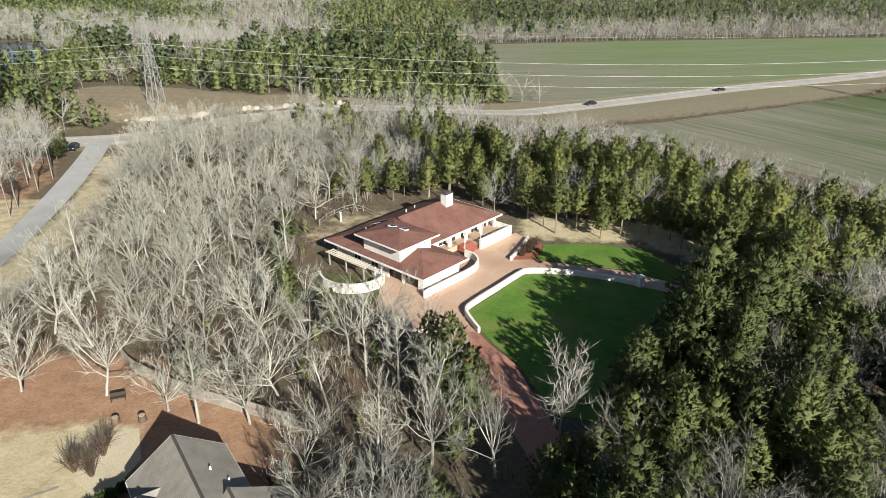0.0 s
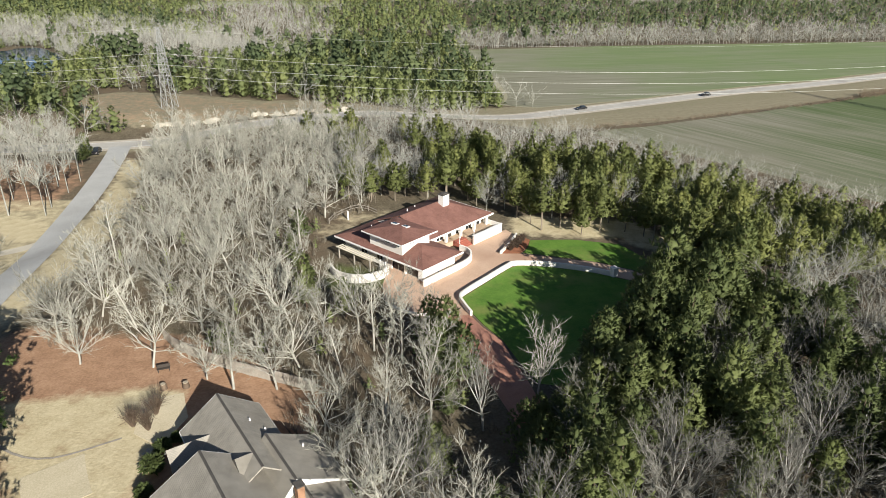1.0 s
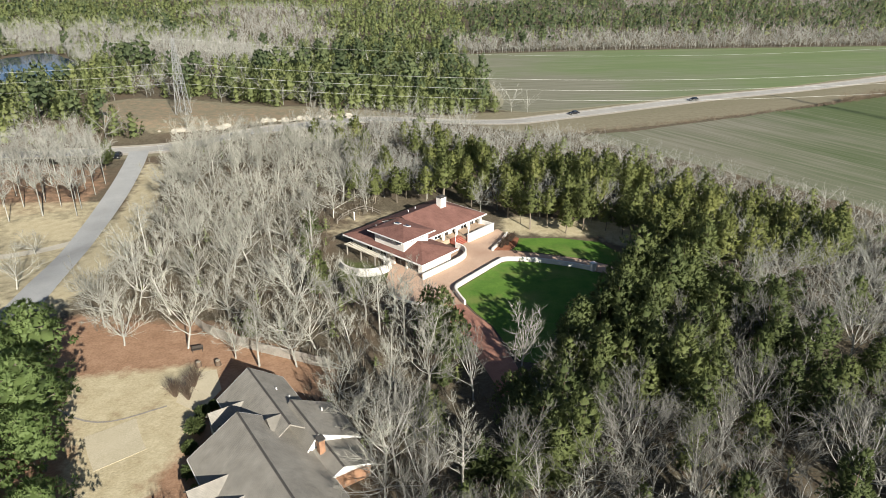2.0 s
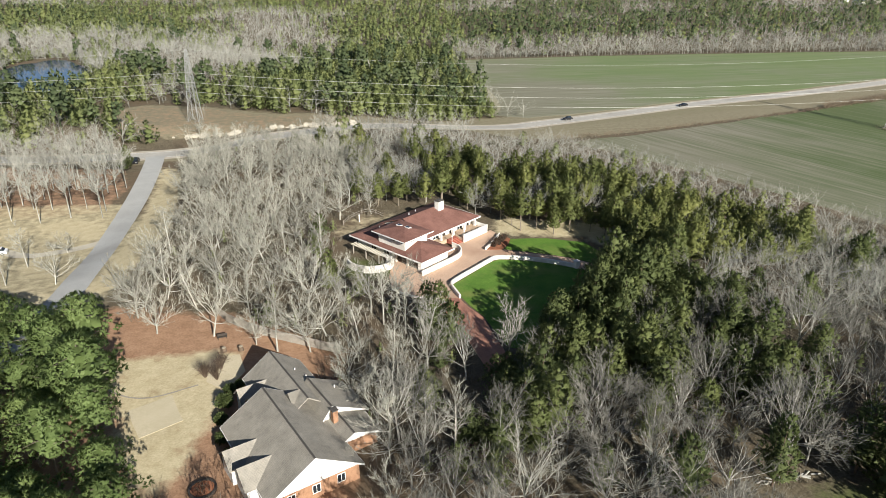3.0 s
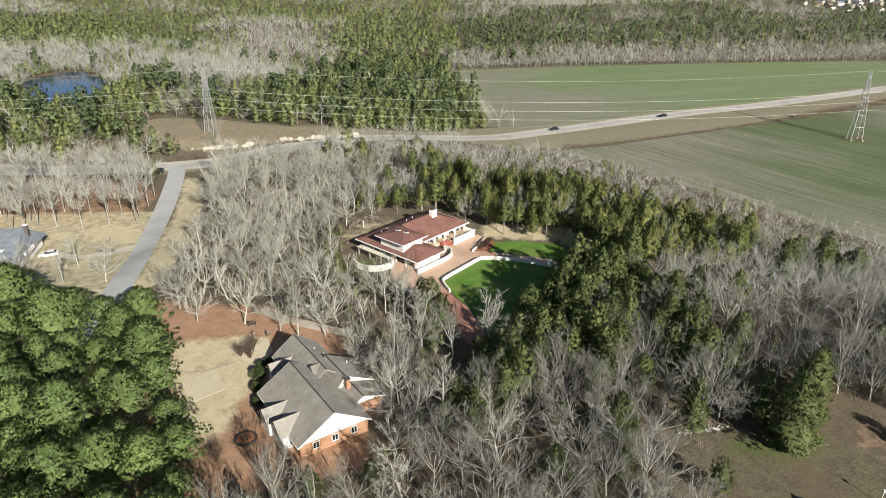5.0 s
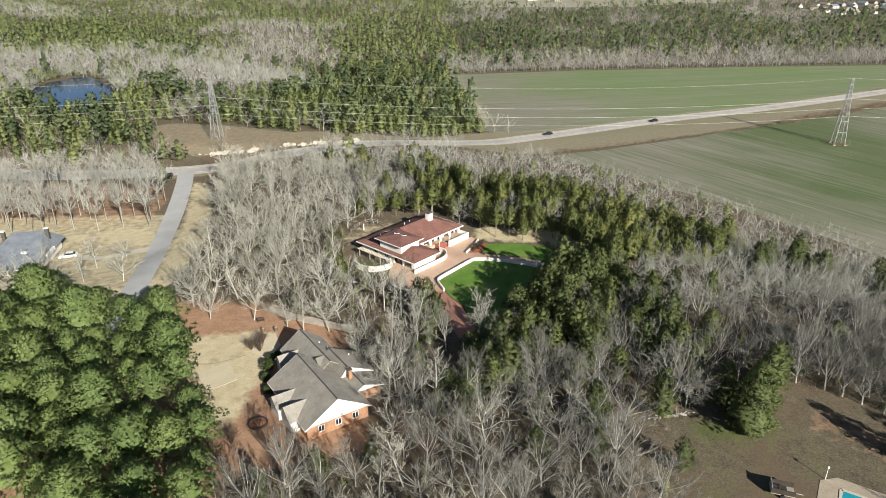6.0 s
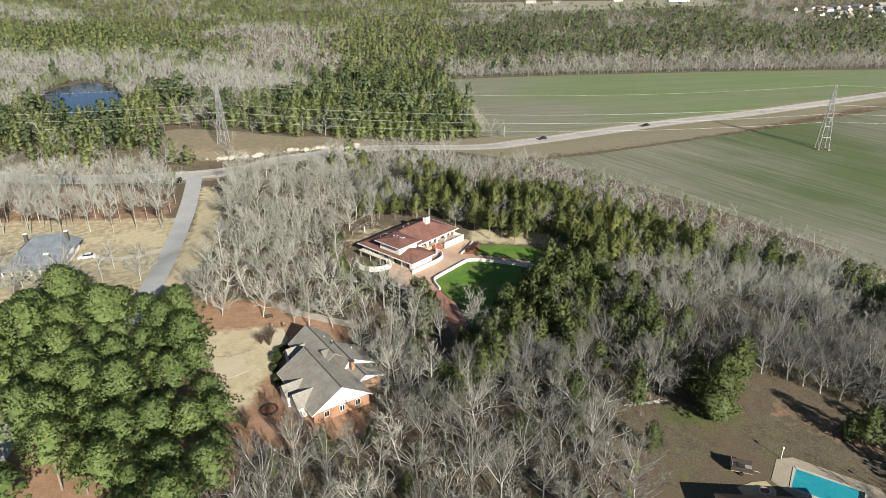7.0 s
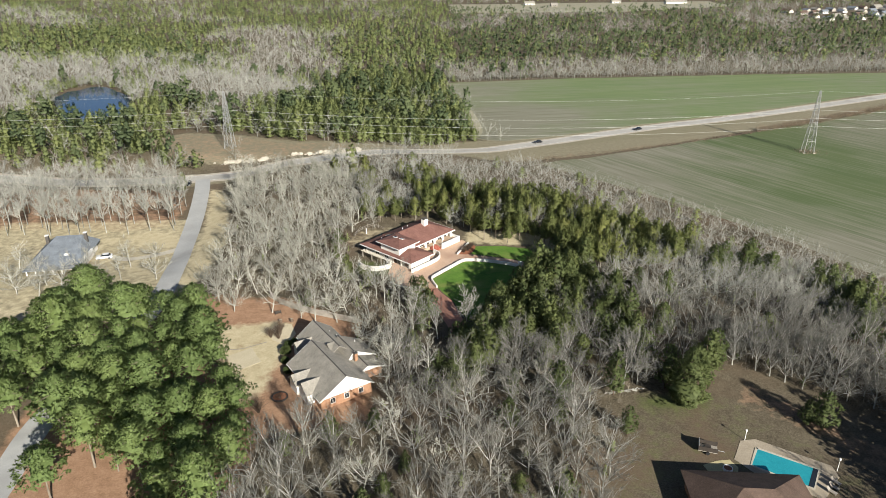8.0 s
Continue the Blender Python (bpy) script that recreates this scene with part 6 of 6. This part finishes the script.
WEST_ROW = [(-170, 168), (-136, 172), (-104, 172), (-89, 150), (-86, 126), (-100, 121), (-170, 118)]
for x, y in spread_points(WEST_ROW, 4.6, 6):
    ROW_BARE.append((x, y, rng.uniform(0.75, 1.0)))


# low growth under the trees
def twig_bush(seed):
    rnd = random.Random(seed)
    g = Geo()
    for k in range(13):
        a, o = rnd.uniform(0, 6.28), rnd.uniform(0.2, 0.9)
        p = Vector((rnd.gauss(0, 0.3), rnd.gauss(0, 0.3), -0.1))
        e = p + Vector((o * math.cos(a), o * math.sin(a), rnd.uniform(0.7, 2.0)))
        n = (e - p).orthogonal().normalized() * 0.045
        g.face([p - n, p + n, e])
    return g


# ---- woods further off: one body for each kind ----
def scatter(name, kinds, points, material, label, category):
    """Joins many turned and scaled copies of a few meshes into one."""
    rnd = np.random.default_rng(len(points) + 7)
    base = [(np.array(g.v), np.array([f if len(f) == 4 else (*f, f[2]) for f in g.f]), np.array([tuple(q) for q in g.normals()])) for g in kinds]
    leafy = bool(kinds[0].nv)
    vs, tris, tones, ways, n = [], [], [], [], 0
    for x, y, s in points:
        pick = rnd.integers(len(base))
        v, f, q = base[pick]
        a = rnd.uniform(0, 6.283)
        c, d = math.cos(a), math.sin(a)
        k = s * rnd.uniform(0.85, 1.15)
        w = np.stack([(v[:, 0] * c - v[:, 1] * d) * k + x, (v[:, 0] * d + v[:, 1] * c) * k + y, v[:, 2] * s * rnd.uniform(0.85, 1.15) + float(land(x, y))], 1)
        vs.append(w)
        if leafy:
            ways.append(np.stack([q[:, 0] * c - q[:, 1] * d, q[:, 0] * d + q[:, 1] * c, q[:, 2]], 1))
        tris.append(f + n)
        tones.append(np.full(len(v), rnd.random(), np.float32))
        n += len(v)
    vs, fs = np.concatenate(vs), np.concatenate(tris)
    quad = fs[:, 3] != fs[:, 2]
    count = np.where(quad, 4, 3)
    loops = fs[np.stack([np.ones(len(fs), bool)] * 3 + [quad], 1)]
    me = bpy.data.meshes.new(name)
    me.vertices.add(len(vs))
    me.vertices.foreach_set("co", vs.astype(np.float32).ravel())
    me.loops.add(len(loops))
    me.loops.foreach_set("vertex_index", loops.astype(np.int32))
    me.polygons.add(len(fs))
    me.polygons.foreach_set("loop_start", np.concatenate([[0], np.cumsum(count)[:-1]]).astype(np.int32))
    me.attributes.new("tone", "FLOAT", "POINT").data.foreach_set("value", np.concatenate(tones))
    me.materials.append(material)
    me.update(calc_edges=True)
    if leafy:
        me.normals_split_custom_set_from_vertices(np.concatenate(ways).tolist())
    return tagged(new(name, me), label, category, "", "stuff")


def light_bare(seed, h, limbs, twigs, fine=1.0, fork=0.36, wide=1.15):
    """A leafless tree with few faces: limbs that reach a dome, and twigs crowding its outside."""
    rnd = random.Random(seed)
    g = Geo()
    g.tube((0, 0, -0.5), (0, 0, h * fork), 0.014 * h, 0.009 * h, 3)
    for k in range(limbs):
        b = Vector((0, 0, h * rnd.uniform(fork - 0.16, fork)))
        a, e = rnd.uniform(0, 6.28), wide * math.sqrt((k + rnd.random()) / limbs)
        ln = h * rnd.uniform(0.8, 1.0) * (1.0 - fork)
        tip = b + Vector((math.cos(a) * math.sin(e), math.sin(a) * math.sin(e), math.cos(e))) * ln
        kink = b + (tip - b) * 0.5 + Vector((rnd.gauss(0, 1), rnd.gauss(0, 1), rnd.gauss(-0.6, 1))) * 0.04 * h
        n = (tip - b).orthogonal().normalized() * 0.0065 * h
        g.face([b - n, b + n, kink + n * 0.7, kink - n * 0.7])
        g.face([kink - n * 0.7, kink + n * 0.7, tip])
        for q in range(twigs):
            f = rnd.uniform(0.1, 1.0) ** 0.7
            s = b + (kink - b) * f * 2 if f < 0.5 else kink + (tip - kink) * (f - 0.5) * 2
            w = side_way((tip - b).normalized(), rnd, rnd.uniform(0.35, 1.15))
            w.z += 0.15
            t = w.orthogonal().normalized()
            x = rnd.random() * 3.1
            t = (t * math.cos(x) + w.cross(t) * math.sin(x)) * 0.0042 * h * fine
            g.face([s - t, s + t, s + w * h * rnd.uniform(0.1, 0.22)])
    return g


def light_cedar(seed, h, rad, n, cores=4, tuft=0.8, point=0.62):
    """A small evergreen with few faces: a rough core under upswept tufts."""
    rnd = random.Random(seed)
    g = Geo()
    turn = rnd.uniform(0, 6.28)

    def width(u, a=0.0):
        return rad * min(1.0, 0.4 + u * 3.2) * (1 - u) ** point * (1 + 0.22 * math.sin(3 * a + turn + 6 * u)) + 0.1
    for k in range(cores):
        u = (k + 0.3) / (cores + 0.3)
        i = len(g.v)
        lump(g, Vector((rnd.gauss(0, 0.12), rnd.gauss(0, 0.12), h * (0.08 + 0.86 * u))), width(u) * 0.62, rnd, min(1.1, 0.9 * h / cores / width(u)))
        g.rounded(i, (0, 0, h * (0.08 + 0.86 * u) - 0.25 * rad))
    for k in range(n):
        u = rnd.random() ** 1.1
        a = rnd.uniform(0, 6.28)
        r = width(u, a) * rnd.uniform(0.72, 1.03)
        z = h * (0.05 + 0.9 * u)
        i = len(g.v)
        spray(g, Vector((r * math.cos(a), r * math.sin(a), z)), Vector((math.cos(a), math.sin(a), 0.9)), tuft, rnd, 2, 1.25, 0.2, 1.1)
        g.rounded(i, (0, 0, z - 0.2 * rad))
    return g


def light_pine(seed, h, rad, n):
    rnd = random.Random(seed)
    g = Geo()
    g.tube((0, 0, -0.5), (0, 0, h * 0.8), 0.013 * h, 0.008 * h, 3)
    for k in range(n):
        u = rnd.random()
        a = rnd.uniform(0, 6.28)
        r = rad * (1 - u ** 2) ** 0.5 * rnd.uniform(0.3, 1.0)
        c = Vector((r * math.cos(a), r * math.sin(a), h * (0.5 + 0.44 * u)))
        i = len(g.v)
        lump(g, c, rad * 0.34, rnd, 0.8)
        spray(g, c + Vector((0, 0, 0.1 * rad)), Vector((math.cos(a), math.sin(a), 1.0)), rad * 0.5, rnd, 6)
        g.rounded(i, c - Vector((0, 0, 0.3 * rad)))
        g.rounded(i, (0, 0, h * 0.45))
    return g


def wood_value(x, y):
    return noise.fractal(Vector((x / 130.0, y / 130.0, 4.2)), 1.0, 2.0, 3)


def kind_of(x, y, rnd):
    """Which tree grows here: the woods are patches of grey and green."""
    g = wood_value(x, y)
    for cx, cy, rx, ry, k in ((-125, 400, 62, 150, -1.0), (-170, 680, 90, 140, -0.5), (-45, 340, 62, 118, 1.3), (-20, 640, 90, 150, 1.0), (-300, 380, 90, 110, -0.7), (-330, 620, 120, 170, 0.6), (-155, 290, 26, 60, 0.9), (-150, 215, 45, 22, 0.5)):
        e = ((x - cx) / rx) ** 2 + ((y - cy) / ry) ** 2
        if e < 1.6:
            g += k * max(0, 1 - e * 0.6)
    d = y - (455 + 0.1 * (x - 10))
    if y > 430:
        g += 0.22 if x > -60 else 0.34
    if x > 0 and d > -5:
        g += -0.9 if d < 60 else -0.08
    p = 1 / (1 + math.exp(-6.0 * (g - 0.02)))
    if rnd.random() > p:
        return "bare"
    return "pine" if x > 20 and y > 440 and rnd.random() < 0.75 else ("pine" if rnd.random() < 0.12 else "cedar")


ROAD_XY = np.array([(p.x, p.y) for p in ROAD])


def free_land(x, y):
    if np.min((ROAD_XY[:, 0] - x) ** 2 + (ROAD_XY[:, 1] - y) ** 2) < 11 ** 2:
        return False
    if (((x + 204) * 0.48 - (y - 320) * 0.88) / 60) ** 2 + (((x + 204) * 0.88 + (y - 320) * 0.48) / 23) ** 2 < 1:
        return False
    return not any(inside(p, x, y) for p in (FIELD_FAR, FIELD_NEAR, CLEARING, VERGE, YARD_RED[2], SETTLEMENT, VIEW_GAP))


SETTLEMENT = [(540, 905), (880, 1020), (880, 1180), (540, 1090)]
VIEW_GAP = [(-62, 188), (-20, 206), (20, 240), (30, 246), (42, 262), (20, 268), (-20, 240), (-60, 212)]
rng = random.Random(99)
far = {"bare": [], "cedar": [], "pine": []}
mid = {"bare": [], "cedar": [], "pine": []}
y = 186.0
while y < 1480:
    gap = 5.9 if y < 480 else 7.3 + (y - 480) * 0.007
    half = 70 + 0.64 * (y + 95)
    x = -half
    while x < half:
        px, py = x + rng.uniform(-0.5, 0.5) * gap, y + rng.uniform(-0.5, 0.5) * gap
        if free_land(px, py) and not (0.8 * px + 0.6 * py > 95 and py < 262 + 0.45 * px and px > 12) and rng.random() < 0.93:
            k = kind_of(px, py, rng)
            s = {"bare": rng.uniform(0.75, 1.1), "cedar": rng.uniform(0.7, 1.15), "pine": rng.uniform(0.75, 1.1)}[k]
            (mid if py < 470 else far)[k].append((px, py, s))
        x += gap
    y += gap
# trees crowding round the pond
for k in range(420):
    a, o = rng.uniform(0, 6.28), 1.0 + 0.4 * rng.random() ** 1.5
    u, v = 60 * o * math.cos(a), (22 + 50 * (o - 1)) * math.sin(a)
    mid["bare" if rng.random() < 0.72 else "cedar"].append((-204 + 0.48 * u + 0.88 * v, 320 - 0.88 * u + 0.48 * v, rng.uniform(0.4, 0.8) * (0.6 if u > 20 else 1.0)))
# brush belt between the cedars and the near field
BELT = [(-28, 188), (3, 194), (36, 222), (50, 236), (60, 224), (84, 200), (118, 156), (137, 127), (146, 106), (140, 66), (119, 60), (118, 104), (92, 111), (53, 156), (32, 152), (16, 148), (4, 174), (-16, 182)]
for px, py in spread_points(BELT, 3.6, 8):
    mid["bare" if rng.random() < 0.93 else "cedar"].append((px, py, rng.uniform(0.45, 0.75)))
EAST_FAR = [(119, 60), (140, 66), (150, 40), (160, -10), (114, 6), (116, 30)]
for px, py in spread_points(EAST_FAR, 4.5, 9):
    mid["bare" if rng.random() < 0.8 else "cedar"].append((px, py, rng.uniform(0.6, 0.85)))
HILL_CEDARS = [(-206, 231), (-162, 238), (-136, 226), (-118, 207), (-100, 197), (-134, 188), (-190, 196)]
for px, py in spread_points(HILL_CEDARS, 5.6, 10):
    if free_land(px, py):
        mid["cedar" if rng.random() < 0.62 else "bare"].append((px, py, rng.uniform(0.35, 0.62)))
BLOCK = [(-86, 240), (-71, 236), (-43, 233), (-4, 249), (18, 272), (22, 330), (11, 384), (-6, 450), (-40, 450), (-62, 380), (-78, 300)]
for k in mid:
    mid[k] = [p for p in mid[k] if not inside(BLOCK, p[0], p[1])]
for px, py in spread_points(BLOCK, 4.3, 12):
    mid["cedar" if rng.random() < 0.86 else ("pine" if rng.random() < 0.5 else "bare")].append((px, py, rng.uniform(0.85, 1.3)))
# reeds and brush along the ditch
DITCH = []
for k in range(900):
    px = 44 + 300 * rng.random()
    py = 239 + 0.33 * (px - 44) + 0.00052 * (px - 44) ** 2 + rng.gauss(0, 1.5)
    DITCH.append((px, py, rng.uniform(0.1, 0.24) * (2.5 if px > 190 else 1.0)))
for k in range(60):
    DITCH.append((198 + rng.gauss(0, 3.0), 256 + rng.gauss(0, 2.2), rng.uniform(0.12, 0.28)))
for k in range(420):
    px = 12 + 900 * (k / 420) ** 1.2
    mid["bare"].append((px, 456 + 0.2 * min(px - 10, 97) * 0.93 + max(0, px - 107) * 0.1 + rng.uniform(0, 5), rng.uniform(0.6, 1.15)))
for px, py in [(26, 322), (27, 315), (25, 308), (28, 300)]:
    mid["bare"].append((px, py, 0.7))
UNDER = []
for poly, gap, s in ((WEST_WOOD, 1.5, 41), (SOUTH_WOOD, 3.0, 42), (EAST_WOOD, 2.0, 43)):
    UNDER += [(px, py, rng.uniform(0.6, 1.5)) for px, py in spread_points(poly, gap, s, NO_TREES)]
scatter("undergrowth", [twig_bush(s) for s in (91, 92, 93, 94)], UNDER, M["under"], "dry grey undergrowth on the woodland floor", "undergrowth")
SAPLINGS = []
for poly, gap, s in ((WEST_WOOD, 7.5, 44), (SOUTH_WOOD, 6.0, 45), (EAST_WOOD, 6.0, 46)):
    SAPLINGS += [(px, py, rng.uniform(0.18, 0.42)) for px, py in spread_points(poly, gap, s, NO_TREES) if rng.random() < (0.8 if px > -34 else 0.25)]
scatter("evergreen_saplings", [light_cedar(s, 9.5, 3.4, 34) for s in (95, 96)], SAPLINGS, M["far_cedar"], "small green saplings and shrubs under the trees", "undergrowth")
MID_BARE = [light_bare(s, 12.5, 17, 30, 0.55, 0.34, 1.2) for s in (55, 56, 57, 58)]
scatter("tall_leafless_row", [light_bare(s, 14, 13, 20, 0.6, 0.6, 0.9) for s in (65, 66, 67)], ROW_BARE, M["far_twig"], "tall leafless trees with bare trunks beside the street", "woodland")
west_shapes = [bare_tree_meshes(s + 60, h, fork, n, spread, 9 if fork < 0.5 else 6) for s, h, fork, n, spread in BARE_SHAPES]
scatter("leafless_grove_trunks", [w[0] for w in west_shapes], WEST_BARE, M["grove_bark"], "pale trunks and limbs of the leafless wood behind the house", "woodland")
scatter("leafless_grove", [w[1] for w in west_shapes], WEST_BARE, M["grove_twig"], "fine pale branches of the leafless wood behind the house", "woodland")
scatter("leafless_wood", MID_BARE, EAST_BARE, M["far_twig"], "grey leafless trees at the edges of the woods", "woodland")
LIGHT_BARE = [light_bare(s, 11.5, 10, 7, 1.1, 0.3, 1.25) for s in (51, 52, 53, 54)]
LIGHT_CEDAR = [light_cedar(s, h, r, 92, 4, 0.85) for s, h, r in ((61, 8.4, 3.5), (62, 9.2, 3.1), (63, 7.4, 3.8), (64, 9.6, 3.5))]
LIGHT_PINE = [light_pine(s, 15, 3.2, 16) for s in (71, 72)]
scatter("ditch_brush", [light_bare(s, 9, 11, 4, 2.4, 0.2, 1.3) for s in (97, 98)], DITCH, M["reed"], "rusty brown reeds and brush along the field ditch", "brush")
scatter("bare_wood", LIGHT_BARE, mid["bare"], M["far_twig"], "grey leafless woodland between the fields", "woodland")
scatter("evergreen_wood", LIGHT_CEDAR, mid["cedar"], M["far_cedar"], "olive-green cedar woodland", "woodland")
scatter("pine_wood", LIGHT_PINE, mid["pine"], M["far_pine"], "dark green pines among the woodland", "woodland")
FAR_BARE = [light_bare(s, 13, 7, 5, 1.4) for s in (81, 82, 83)]
FAR_CEDAR = [light_cedar(s, 8.6, 4.3, 12, 2, 1.5, 0.5) for s in (84, 85, 88)]
FAR_PINE = [light_pine(s, 14, 4.0, 3) for s in (86, 87, 89)]
scatter("far_bare_wood", FAR_BARE, far["bare"], M["far_twig"], "far grey leafless woodland towards the horizon", "woodland")
scatter("far_evergreen_wood", FAR_CEDAR, far["cedar"], M["far_cedar"], "far olive-green evergreen woodland", "woodland")
scatter("far_pine_wood", FAR_PINE, far["pine"], M["far_pine"], "far dark pine woodland behind the field", "woodland")
